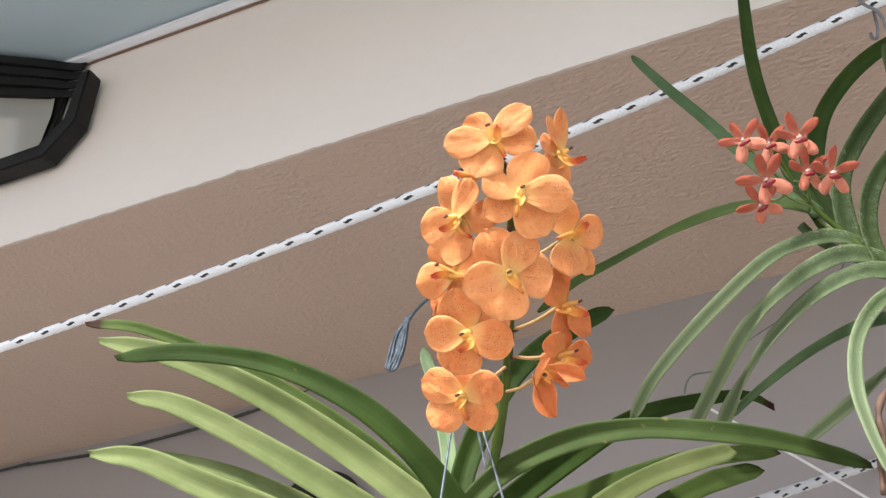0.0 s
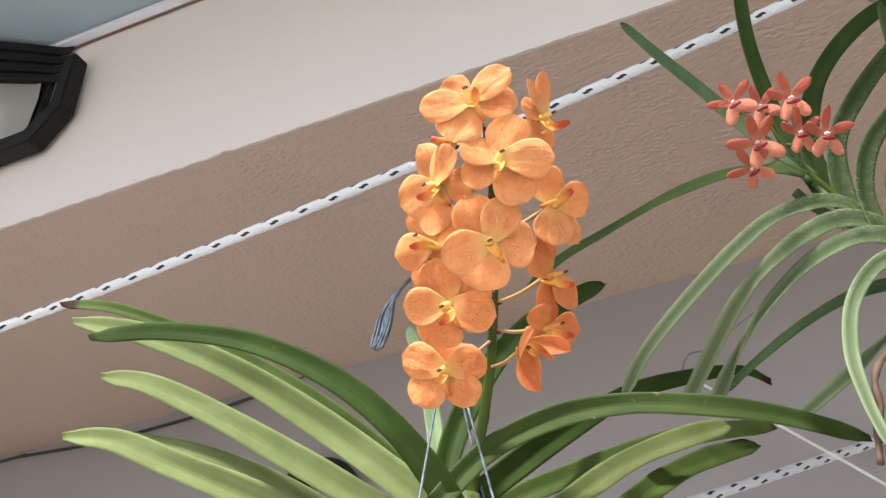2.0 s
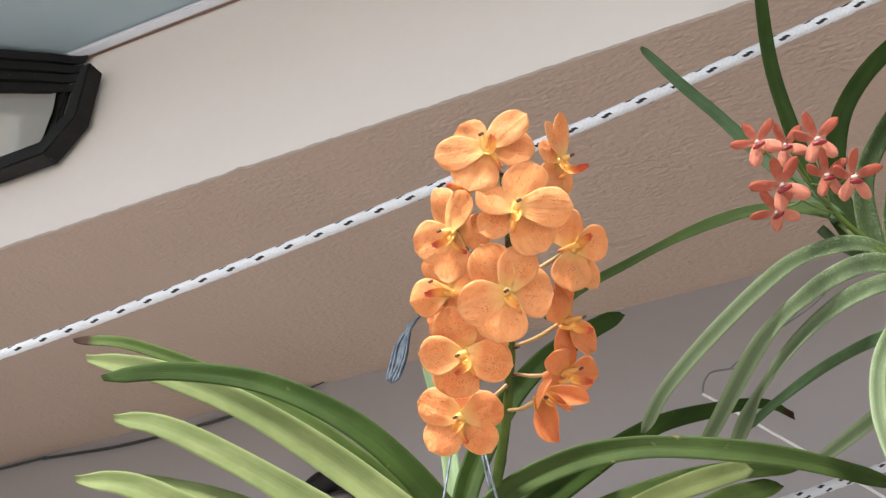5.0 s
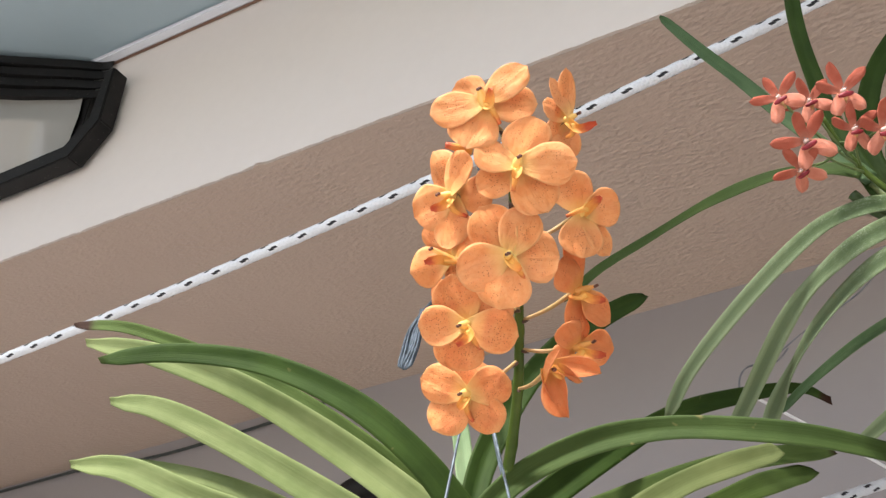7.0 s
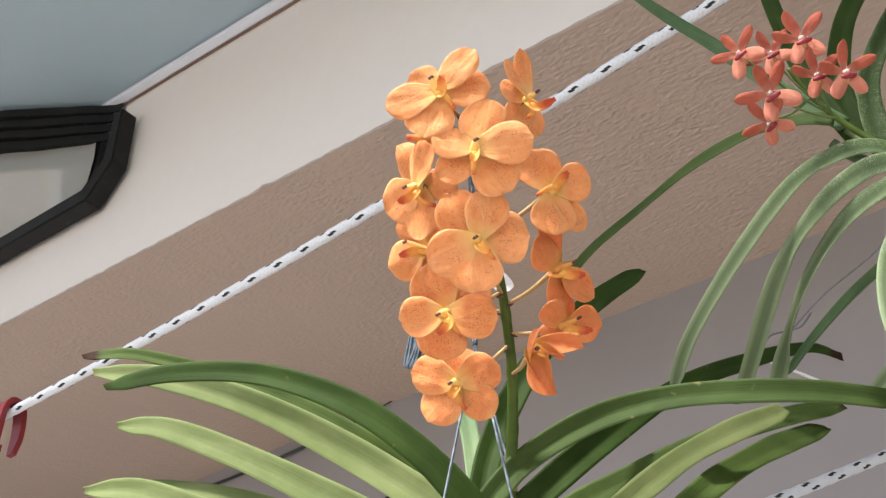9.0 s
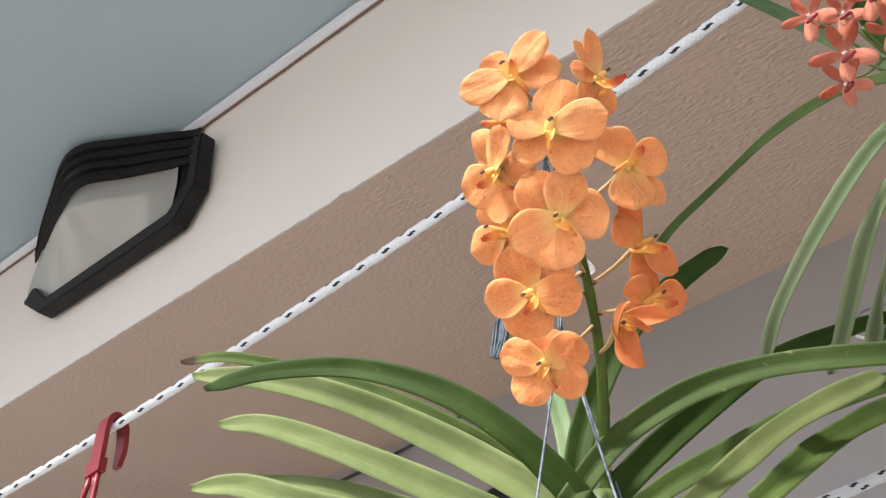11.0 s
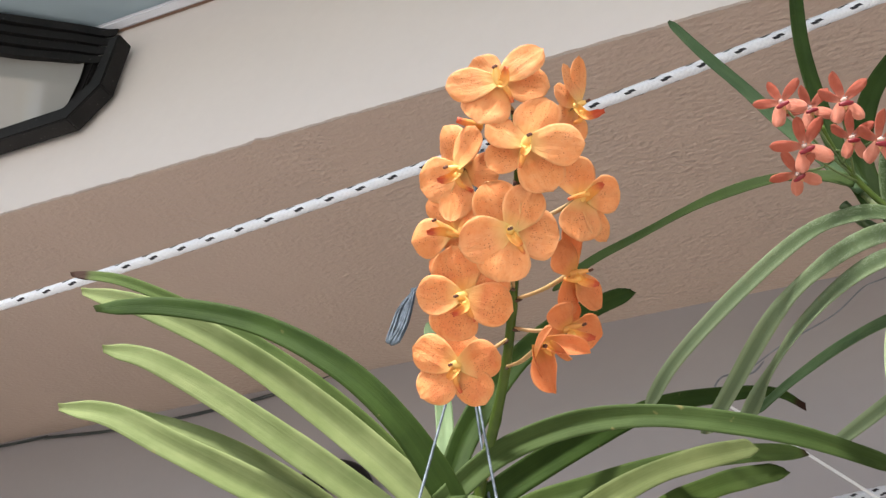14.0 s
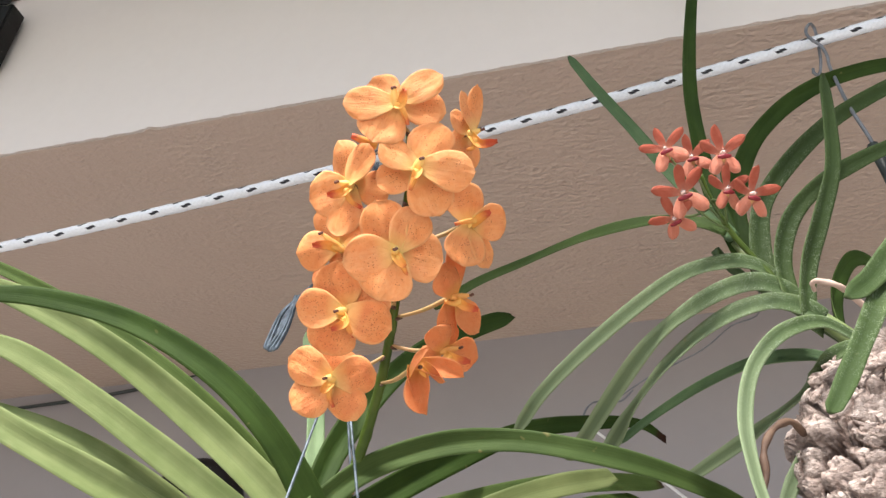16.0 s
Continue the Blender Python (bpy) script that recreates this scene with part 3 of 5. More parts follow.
def rough_soffit():
    """The plastered underside, with an uneven front lip where the two paints meet."""
    nu, no = 1400, 6
    back = 1.35
    verts, faces = [], []
    for i in range(nu + 1):
        u = -3.2 + 5.6 * i / nu
        jag = 0.0004 * noise.noise((u * 22, 0, 0)) + 0.0009 * noise.noise((u * 160, 3, 0))
        bump_ = 0.004 * math.exp(-((u + 0.279) / 0.006) ** 2)
        for j in range(no + 1):
            o = 0.0015 + jag - back * (j / no) ** 2 if j else 0.0015 + jag + bump_
            z = SOFFIT + 0.0004 * noise.noise((u * 40, o * 40, 1)) 
            verts.append(at_wall(u, o, z))
        verts.append(verts[-no - 1].copy())
        verts.append(at_wall(u, 0.0010 + jag + bump_, SOFFIT + 0.005 + 0.002 * noise.noise((u * 60, 7, 2))))
    row = no + 3
    for i in range(nu):
        for j in range(no):
            a = i * row + j
            faces.append((a, a + 1, a + row + 1, a + row))
        a = i * row
        faces.append((a + no + 2, a + no + 1, a + row + no + 1, a + row + no + 2))
    return mesh_of("soffit", verts, faces, TAUPE, smooth=True)


tagged(put("ceiling_soffit", rough_soffit()), "taupe knockdown-plastered underside of the recess", "soffit", kind="structure")
wall_slab("ceiling_recess", -3.2, 2.4, -1.5, -0.125, SOFFIT + 0.012, SOFFIT + 0.2, TAUPE, "solid slab above the plastered recess underside")

# the back wall of the recess stands slightly askew to the front
b0, b1 = (-2.6, 1.372 + 0.52 * 2.6), (2.0, 1.372 - 0.52 * 2.0)
bn = Vector((0.52, 1, 0)).normalized() * 0.15
back = frame_box("wall_back", [(*b0, 0, SOFFIT + 0.008), (*b1, 0, SOFFIT + 0.008), (b1[0] + bn.x, b1[1] + bn.y, 0, SOFFIT + 0.008), (b0[0] + bn.x, b0[1] + bn.y, 0, SOFFIT + 0.008)], GREY)
tagged(put("wall_back", back), "smooth grey-painted back wall of the recess", "wall", kind="structure")
# added out of view; runs past the front to block light from the left
wall_slab("wall_side_west", -1.95, -1.8, -1.6, 1.6, 0, SOFFIT - 0.002, CREAM, "unseen cream side wall closing the recess")
wall_slab("wall_side_east", 2.25, 2.4, -1.6, 0.0, 0, SOFFIT - 0.002, CREAM, "unseen cream side wall closing the recess")
OVER = 0.55
wall_slab("ceiling_eave", -3.4, 2.6, 0.002, OVER, eave_z, 2.80, BLUE, "pale blue painted eave ceiling")
wall_slab("roof", -3.4, 2.6, -1.7, OVER + 0.05, 2.952, 3.05, WHITE, "flat roof over the eave")
wall_slab("trim_fascia", -3.4, 2.6, OVER + 0.002, OVER + 0.025, lambda u: eave_z(u) - 0.03, 2.95, WHITE, "white fascia board on the eave edge", 0.003)
wall_slab("trim_moulding", -3.2, 2.4, 0.003, 0.021, lambda u: eave_z(u) - 0.0075, lambda u: eave_z(u) - 0.002, WHITE, "white strip trimming the eave ceiling at the wall", 0.003)
wall_slab("trim_joint", -3.2, 2.4, 0.001, 0.005, lambda u: eave_z(u) - 0.0085, lambda u: eave_z(u) - 0.0077, BROWN, "thin brown joint under the white trim strip")


# ---------------------------------------------------------------- the ropes
def rope_points(a, b, sag, s0, s1, count):
    a, b = Vector(a), Vector(b)
    out = []
    for k in range(count + 1):
        s = s0 + (s1 - s0) * k / count
        out.append(a + (b - a) * s - Vector((0, 0, 4 * sag * s * (1 - s))))
    return out


def rope(name, a, b, sag, s0, s1, radius, label, mat=None):
    pts = rope_points(a, b, sag, s0, s1, 14)
    count, sides = 520, 20
    line = spline(pts, count)
    verts, faces, uvs = [], [], []
    run = 0.0
    for k, c in enumerate(line):
        t = (line[min(k + 1, count)] - line[max(k - 1, 0)]).normalized()
        side = t.cross(Vector((0, 0, 1))).normalized()
        up = side.cross(t)
        run += (c - line[k - 1]).length if k else 0
        for j in range(sides + 1):
            v = j / sides
            lobe = math.cos(2 * math.pi * (run / 0.0325 * 2 + 2 * v))
            lump = math.cos(2 * math.pi * (run / 0.0325 * 2 - v))
            r = radius * (1 + 0.035 * lobe + 0.045 * lump + 0.02 * noise.noise((run * 90, v * 4, 0)))
            a_ = 2 * math.pi * v
            verts.append(c + (side * math.cos(a_) + up * math.sin(a_)) * r)
            uvs.append((run, v))
    row = sides + 1
    for k in range(count):
        for j in range(sides):
            p = k * row + j
            faces.append((p, p + 1, p + row + 1, p + row))
    me = mesh_of(name, verts, faces, mat or ROPE, uvs)
    return tagged(put(name, me), label, "rope")


ROPE_A, ROPE_B, ROPE_SAG = (-0.557, 0.945, 1.989), (0.334, 0.609, 2.158), 0.014
rope("hanging_rope", ROPE_A, ROPE_B, ROPE_SAG, -2.1, 1.62, 0.0051, "white braided rope with black flecks stretched under the header")
rope("back_rope", (0.245, 0.987, 1.833), (0.48, 1.08, 1.933), 0.0, -7.0, 1.18, 0.0055, "white braided rope with black flecks on the back wall, coloured darker for shade", ROPE_SHADED)


def on_rope(x):
    s = (x - ROPE_A[0]) / (ROPE_B[0] - ROPE_A[0])
    return rope_points(ROPE_A, ROPE_B, ROPE_SAG, s, s, 1)[0]


# ---------------------------------------------------------------- the orange orchid
orchid = thing("vanda_orchid", (0.03, 0.70, 1.70), "orange-flowered vanda orchid with long strap leaves hanging on wires", "orchid")
UP = (0, -1, 0.12)
ORANGE_LEAVES = [
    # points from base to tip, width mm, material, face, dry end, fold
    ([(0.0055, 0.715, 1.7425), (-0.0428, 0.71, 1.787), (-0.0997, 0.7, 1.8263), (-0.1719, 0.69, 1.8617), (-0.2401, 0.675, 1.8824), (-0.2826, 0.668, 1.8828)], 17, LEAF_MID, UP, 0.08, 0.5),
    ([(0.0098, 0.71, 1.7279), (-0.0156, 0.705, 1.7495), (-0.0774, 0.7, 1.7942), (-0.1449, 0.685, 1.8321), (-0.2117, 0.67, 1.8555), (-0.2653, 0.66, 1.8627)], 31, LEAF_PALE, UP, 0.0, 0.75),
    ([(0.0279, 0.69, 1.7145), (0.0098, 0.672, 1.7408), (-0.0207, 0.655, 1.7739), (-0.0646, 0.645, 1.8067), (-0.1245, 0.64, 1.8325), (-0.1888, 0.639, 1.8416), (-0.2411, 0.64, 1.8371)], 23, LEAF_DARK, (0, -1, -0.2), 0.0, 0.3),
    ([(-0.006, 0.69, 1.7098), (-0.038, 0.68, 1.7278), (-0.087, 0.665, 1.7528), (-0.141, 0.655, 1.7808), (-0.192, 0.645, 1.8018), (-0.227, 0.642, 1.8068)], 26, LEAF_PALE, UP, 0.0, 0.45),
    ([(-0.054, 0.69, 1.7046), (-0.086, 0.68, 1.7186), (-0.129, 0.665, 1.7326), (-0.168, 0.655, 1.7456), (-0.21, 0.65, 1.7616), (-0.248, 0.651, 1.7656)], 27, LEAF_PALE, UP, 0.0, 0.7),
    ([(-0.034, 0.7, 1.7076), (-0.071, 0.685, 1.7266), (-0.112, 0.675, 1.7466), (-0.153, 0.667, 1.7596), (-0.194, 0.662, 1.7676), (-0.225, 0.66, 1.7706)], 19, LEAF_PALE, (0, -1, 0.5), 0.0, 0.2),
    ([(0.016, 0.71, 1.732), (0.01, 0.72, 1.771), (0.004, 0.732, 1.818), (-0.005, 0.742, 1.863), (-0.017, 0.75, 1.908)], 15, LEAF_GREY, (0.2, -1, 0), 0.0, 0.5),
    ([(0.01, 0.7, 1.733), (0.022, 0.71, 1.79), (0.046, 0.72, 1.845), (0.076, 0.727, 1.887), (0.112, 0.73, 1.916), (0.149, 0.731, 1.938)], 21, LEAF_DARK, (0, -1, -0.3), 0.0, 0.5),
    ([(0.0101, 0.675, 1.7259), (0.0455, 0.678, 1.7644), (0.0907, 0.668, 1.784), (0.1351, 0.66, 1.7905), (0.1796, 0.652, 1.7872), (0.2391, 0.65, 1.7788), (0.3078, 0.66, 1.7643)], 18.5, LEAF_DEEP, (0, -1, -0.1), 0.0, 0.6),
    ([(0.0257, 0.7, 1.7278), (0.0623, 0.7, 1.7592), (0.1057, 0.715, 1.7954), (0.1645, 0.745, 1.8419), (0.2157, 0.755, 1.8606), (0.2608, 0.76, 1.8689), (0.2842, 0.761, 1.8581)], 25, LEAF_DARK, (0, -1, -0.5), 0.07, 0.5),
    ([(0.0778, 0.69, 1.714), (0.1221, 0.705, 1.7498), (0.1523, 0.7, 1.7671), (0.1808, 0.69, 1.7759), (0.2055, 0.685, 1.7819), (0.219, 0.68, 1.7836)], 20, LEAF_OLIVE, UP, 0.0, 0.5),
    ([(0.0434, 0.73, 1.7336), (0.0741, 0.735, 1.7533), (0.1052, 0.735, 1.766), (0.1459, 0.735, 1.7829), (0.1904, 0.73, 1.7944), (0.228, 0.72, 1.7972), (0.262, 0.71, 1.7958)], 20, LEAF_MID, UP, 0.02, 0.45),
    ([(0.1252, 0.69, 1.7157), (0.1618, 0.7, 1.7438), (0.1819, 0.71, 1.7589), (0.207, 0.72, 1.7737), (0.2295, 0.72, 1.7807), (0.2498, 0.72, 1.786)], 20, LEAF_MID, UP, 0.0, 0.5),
]
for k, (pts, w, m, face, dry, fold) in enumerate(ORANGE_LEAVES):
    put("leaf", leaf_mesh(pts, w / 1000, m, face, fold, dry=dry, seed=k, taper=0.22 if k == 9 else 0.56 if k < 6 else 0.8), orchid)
put("crown_stem", tube("crown_stem", [(0.03, 0.71, 1.60), (0.028, 0.70, 1.68), (0.03, 0.70, 1.74)], 0.011, STEM_PALE, 8, 10), orchid)

SPIKE = [(0.034, 0.7, 1.733), (0.036, 0.69, 1.755), (0.043, 0.665, 1.784), (0.048, 0.638, 1.811), (0.05, 0.605, 1.835), (0.05, 0.565, 1.856), (0.049, 0.525, 1.877), (0.045, 0.495, 1.903)]
put("flower_stem", tube("flower_stem", SPIKE, lambda u: 0.0044 - 0.0022 * u + 0.0005 * max(0, math.cos(u * 44)) ** 6, STEM, 90, 12), orchid)
put("node_ring", tube("node_ring", [(0.0355, 0.6905, 1.7525), (0.0362, 0.6892, 1.7558)], 0.0050, PEDICEL, 3, 12), orchid, label="pale brown ring on the flower stem")
put("node_ring", tube("node_ring", [(0.0490, 0.532, 1.8735), (0.0490, 0.525, 1.8770)], 0.0031, BRACT, 3, 12), orchid, label="brown ring on the flower stem")

def blob(name, rings, mat, sides=10):
    """A lathe along +Z: (z, radius, y shift) rings, closed at both ends."""
    verts, faces = [], []
    for z, r, dy in rings:
        for j in range(sides):
            a = 2 * math.pi * j / sides
            verts.append((r * math.cos(a), r * 0.85 * math.sin(a) + dy, z))
    for k in range(len(rings) - 1):
        for j in range(sides):
            a, b = k * sides + j, k * sides + (j + 1) % sides
            faces.append((a, b, b + sides, a + sides))
    faces.append(tuple(range(sides - 1, -1, -1)))
    faces.append(tuple((len(rings) - 1) * sides + j for j in range(sides)))
    return mesh_of(name, verts, faces, mat, [(0.5, 0.5)] * len(verts))


CAP = blob("anther_cap", [(-0.0006, 0.0006, 0), (-0.0002, 0.0012, 0), (0.0004, 0.0012, 0), (0.0007, 0.0005, 0)], SPOT, 8)


TOWARD, RIGHT, ABOVE = Vector((0, -0.82, -0.575)).normalized(), Vector((1, 0, 0)), Vector((0, -0.575, 0.82)).normalized()


def flower_pose(at, across, over, dorsal=90, depth=0.0):
    """Pose of a bloom: how far it turns across and over from the garden side, and the way of its top sepal."""
    f = (TOWARD + RIGHT * across + ABOVE * over).normalized()
    a = radians(dorsal)
    d = RIGHT * math.cos(a) + ABOVE * math.sin(a)
    y = (d - f * d.dot(f)).normalized()
    x = y.cross(f)
    m = Matrix((x, y, f)).transposed().to_4x4()
    return Matrix.Translation(Vector(at) - f * depth) @ m


def aside(at, mm, out):
    """A place beside a flower's heart: millimetres across and up, and out of the flower."""
    return Vector(at) + (RIGHT * mm[0] + ABOVE * mm[1] + TOWARD * out) / 1000


def spike_at(z):
    return min(spline(SPIKE, 120), key=lambda p: abs(p.z - z))


def stalk(parent, z, tail):
    root = spike_at(z)
    mid = (root + tail) / 2 + Vector((0, 0, -0.0025))
    put("pedicel", tube("pedicel", [root, mid, tail], lambda u: 0.0011 + 0.0006 * u, PEDICEL, 10, 8), parent)
    bract = blob("bract", [(0, 0.0021, 0), (0.002, 0.0019, -0.0004), (0.0055, 0.0008, -0.0012), (0.0075, 0.0002, -0.0014)], BRACT, 7)
    lean = (mid - root).normalized()
    start = root + lean * 0.002 - Vector((0, 0, 0.0012))
    put("bract", bract, parent, Matrix.Translation(start) @ lean.to_track_quat("Z", "Y").to_matrix().to_4x4() @ Matrix.Scale(0.72, 4), "dry dark brown bract")


def bloom(parent, at, across, over, petals, anther, lip_mid, lip_tip, spur, dense, root_z):
    """One open flower: petals as (angle, length, width), back ones first; the rest as places beside the heart."""
    rng = random.Random(int(at[2] * 10000))
    mat = (PETAL, PETAL_SPECKLED, PETAL_SHADED)[dense]
    m = flower_pose(at, across, over)
    head = aside(at, anther, max(3.0, 36 - anther[0] ** 2 - anther[1] ** 2) ** 0.5)
    core = put("flower", tube("flower", [Vector(at) - (head - Vector(at)) * 0.3, (Vector(at) + head) / 2, head], lambda u: (0.0029 if abs(across) < 0.3 else 0.0023) - 0.0008 * u + 0.0003 * math.sin(6 * u) - 0.0007 * u ** 5, COLUMN_DEEP if dense == 2 else COLUMN, 10, 10), parent)
    for k, (angle, length, width) in enumerate(petals):
        me = petal_mesh(length / 1000, width * 1.10 / 1000, rng.randint(0, 9999), rng.uniform(0.55, 0.61), 0.27, rng.uniform(-0.10, 0.05), 0.085, mat, rng.uniform(-0.14, 0.02))
        lift = -0.0036 + 0.0017 * k
        local = Matrix.Translation((0, 0, lift)) @ Matrix.Rotation(radians(angle - 90), 4, "Z") @ Matrix.Rotation(radians(rng.uniform(-6, 4) + 1.2 * k), 4, "X") @ Matrix.Rotation(radians(rng.uniform(-14, 14)), 4, "Y")
        put("petal", me, core, m @ local)
    tongue = [aside(at, (0, -1.5), 1.5), aside(at, lip_mid, 5.5), aside(at, lip_tip, 6.0)]
    put("lip", strap_lip(tongue, 0.0023), core, None, "orange lip with a red end")
    put("spur", tube("spur", [aside(at, (lip_mid[0] * 0.5, lip_mid[1] * 0.5), 3.0), aside(at, ((lip_mid[0] + spur[0]) / 2, (lip_mid[1] + spur[1]) / 2), 3.5), aside(at, spur, 2.5)], lambda u: 0.0021 - 0.0010 * u, LIP, 10, 8), core)
    for s in (-1, 1):
        put("anther_cap", CAP, core, Matrix.Translation(head + TOWARD * 0.0007 + RIGHT * 0.00055 * s + ABOVE * 0.0003 * s) @ flower_pose((0, 0, 0), across, over) @ Matrix.Scale(0.98, 4), "dark brown spot")
    stalk(parent, root_z, m @ Vector((0, 0, -0.004)))
    return core


def strap_lip(points, half):
    """A fleshy trough: thick walls turned up along both sides, blunt at the end."""
    line = spline(points, 12)
    verts, faces, uvs = [], [], []
    run, nv = 0.0, 8
    for skin in (0, 1):
        run = 0.0
        for k, c in enumerate(line):
            tan = (line[min(k + 1, 12)] - line[max(k - 1, 0)]).normalized()
            side = tan.cross(TOWARD).normalized() if abs(tan.dot(TOWARD)) < 0.98 else RIGHT
            up = side.cross(tan)
            run += (c - line[k - 1]).length if k else 0
            w = half * (0.75 + 0.5 * math.sin(math.pi * min(1, 0.15 + k / 15))) * (1 if k < 11 else 0.7)
            for j in range(nv + 1):
                v = -1 + 2 * j / nv
                verts.append(c + side * w * v + up * (half * 0.9 * v * v - (0.0009 if skin else 0)))
                uvs.append((run, v))
    row, total = nv + 1, 13 * (nv + 1)
    for i in range(12):
        for j in range(nv):
            a = i * row + j
            faces.append((a, a + 1, a + row + 1, a + row))
            faces.append((total + a + 1, total + a, total + a + row, total + a + row + 1))
    rim = [i * row for i in range(13)] + [12 * row + j for j in range(1, row)] + [i * row + nv for i in range(11, -1, -1)]
    for a, c in zip(rim, rim[1:]):
        faces.append((a, c, total + c, total + a))
    return mesh_of("lip", verts, faces, LIP, uvs)


bloom(orchid, (0.0345, 0.4690, 1.9035), 0.05, 0.25, [(133, 22.9, 21.3), (-2, 30.1, 19.2), (-109, 29.0, 26.3), (-168, 31.5, 19.1), (39, 30.9, 17.9)], (-2.7, 7.6), (3.0, -1.3), (3.9, 7.2), (8.6, -12.6), 0, 1.903)
bloom(orchid, (0.0518, 0.4830, 1.8687), 0, 0.15, [(-148, 25.8, 18.5), (-58, 30.8, 25.7), (74, 29.9, 25.2), (157, 26.0, 18.5), (3, 33.3, 21.9)], (1.6, 4.5), (0.0, -3.9), (-1.9, -7.4), (-2.5, -14.2), 0, 1.882)
bloom(orchid, (0.0133, 0.5140, 1.8740), -0.6, 0.1, [(0, 24.8, 21.2), (-96, 32.4, 22.4), (118, 30.7, 21.6), (-158, 30.1, 24.8), (67, 27.4, 19.1)], (-7.9, 0.4), (-5.1, -6.5), (-12.3, -8.2), (8.9, -13.0), 0, 1.872)
bloom(orchid, (0.0459, 0.5170, 1.8320), 0.05, 0.1, [(-1, 29.6, 28.9), (117, 32.7, 26.3), (68, 29.7, 22.8), (-100, 30.9, 28.5), (-160, 31.5, 24.3)], (-0.3, 1.0), (2.9, -5.2), (6.8, -8.1), (8.8, -13.0), 0, 1.842)
bloom(orchid, (0.0195, 0.5570, 1.8114), -0.12, 0, [(29, 30.4, 20.9), (108, 31.0, 29.0), (-105, 28.3, 27.4), (-10, 31.7, 24.4), (-179, 28.1, 22.5)], (-3.7, -0.0), (2.1, -6.1), (-5.1, -11.3), (8.5, -14.2), 1, 1.843)
bloom(orchid, (0.0175, 0.6050, 1.7912), -0.05, 0.1, [(82, 21.5, 23.6), (-133, 31.3, 24.1), (-54, 30.2, 22.8), (163, 31.1, 22.8), (17, 28.2, 23.2)], (-4.3, 0.3), (-3.2, -5.7), (-5.3, -8.6), (3.3, -17.0), 1, 1.824)
bloom(orchid, (0.0825, 0.5050, 1.9217), 0.8, 0.1, [(-95, 24.0, 26.1), (-139, 20.8, 14.9), (149, 19.6, 14.3), (94, 30.5, 11.5), (117, 27.2, 11.4)], (6.6, 3.1), (6.3, -6.7), (16.6, -3.6), (-1.4, -11.2), 0, 1.888)
bloom(orchid, (0.0906, 0.5400, 1.8786), 0.5, 0.1, [(104, 28.0, 28.7), (-56, 32.1, 17.8), (-96, 28.8, 26.5), (10, 25.7, 22.7)], (7.6, 5.3), (4.9, 3.5), (10.4, 8.4), (-10.4, -2.5), 0, 1.862)
bloom(orchid, (0.0879, 0.5750, 1.8445), 0.6, -0.1, [(-92, 28.0, 15.6), (96, 38.0, 16.2), (133, 25.3, 20.8), (-43, 29.8, 17.7)], (9.5, 2.9), (6.7, -4.9), (14.8, -5.6), (-7.1, -3.6), 2, 1.838)
bloom(orchid, (0.0860, 0.6000, 1.8189), 0.6, -0.1, [(-142, 16.2, 16.3), (79, 18.8, 14.9), (128, 19.1, 18.0), (-6, 28.7, 21.1)], (9.6, 3.7), (7.5, -3.5), (16.7, -4.1), (-5.0, -5.1), 2, 1.827)
bloom(orchid, (0.0105, 0.5450, 1.8497), -0.6, 0, [(61, 28.9, 23.4), (-74, 14.1, 21.5), (130, 28.0, 14.9), (-166, 28.0, 22.2)], (-11.2, 6.6), (-6.3, -0.0), (-15.0, -1.4), (8.7, -2.7), 0, 1.85)
bloom(orchid, (0.0074, 0.5850, 1.8475), -0.5, 0, [(159, 19.3, 14.4), (-145, 16.6, 13.1), (94, 12.8, 16.9)], (-6.2, -0.0), (-6.2, 1.8), (-8.1, -1.9), (1.1, -5.5), 2, 1.836)

# the spur of a bloom that faces away
put("spur", tube("spur", [(0.0253, 0.5, 1.8958), (0.0182, 0.497, 1.8953), (0.0104, 0.495, 1.8961)], lambda u: 0.0032 - 0.0014 * u, LIP, 10, 8), orchid, label="orange-red flower spur")

# one bloom is only half open
HALF = (0.0691, 0.571, 1.7883)
core = put("flower", tube("flower", [aside(HALF, (-3, -1), -5), aside(HALF, (-1, -0.5), -1), aside(HALF, (0.5, 0), 0)], 0.0015, COLUMN_DEEP, 8, 10), orchid)


def free_petal(base, tip, out0, out1, width, turn, cup, roll, seed):
    a, c = aside(HALF, base, out0), aside(HALF, tip, out1)
    y = (c - a).normalized()
    z = Matrix.Rotation(radians(turn), 3, y) @ (TOWARD - y * TOWARD.dot(y)).normalized()
    m = Matrix((y.cross(z), y, z)).transposed().to_4x4()
    put("petal", petal_mesh((c - a).length, width / 1000, seed, 0.5, 0.42, cup, 0.03, PETAL_SHADED, roll, blunt=1.7), core, Matrix.Translation(a) @ m)


free_petal((-5.2, 0.5), (-0.5, -20.5), -5, -2, 13, -60, 0.10, 0.25, 2)
free_petal((-1.5, 3.0), (27.5, -3.0), -3, 3, 14, -28, 0.10, 0.75, 3)
free_petal((3.0, 3.2), (17.0, -5.5), 1, 8, 8, 48, 0.10, 0.4, 4)
free_petal((-1.5, 1.0), (8.7, -27.0), -3, 3, 17, 22, 0.08, 0.95, 5)
free_petal((-6.0, -7.0), (2.0, 13.0), -1, 5, 10, -68, -0.12, 0.25, 6)
put("lip", strap_lip([aside(HALF, (2, -1), -1), aside(HALF, (4, -2.5), 0.5), aside(HALF, (7, -4), 1)], 0.0020), core, None, "red lip")
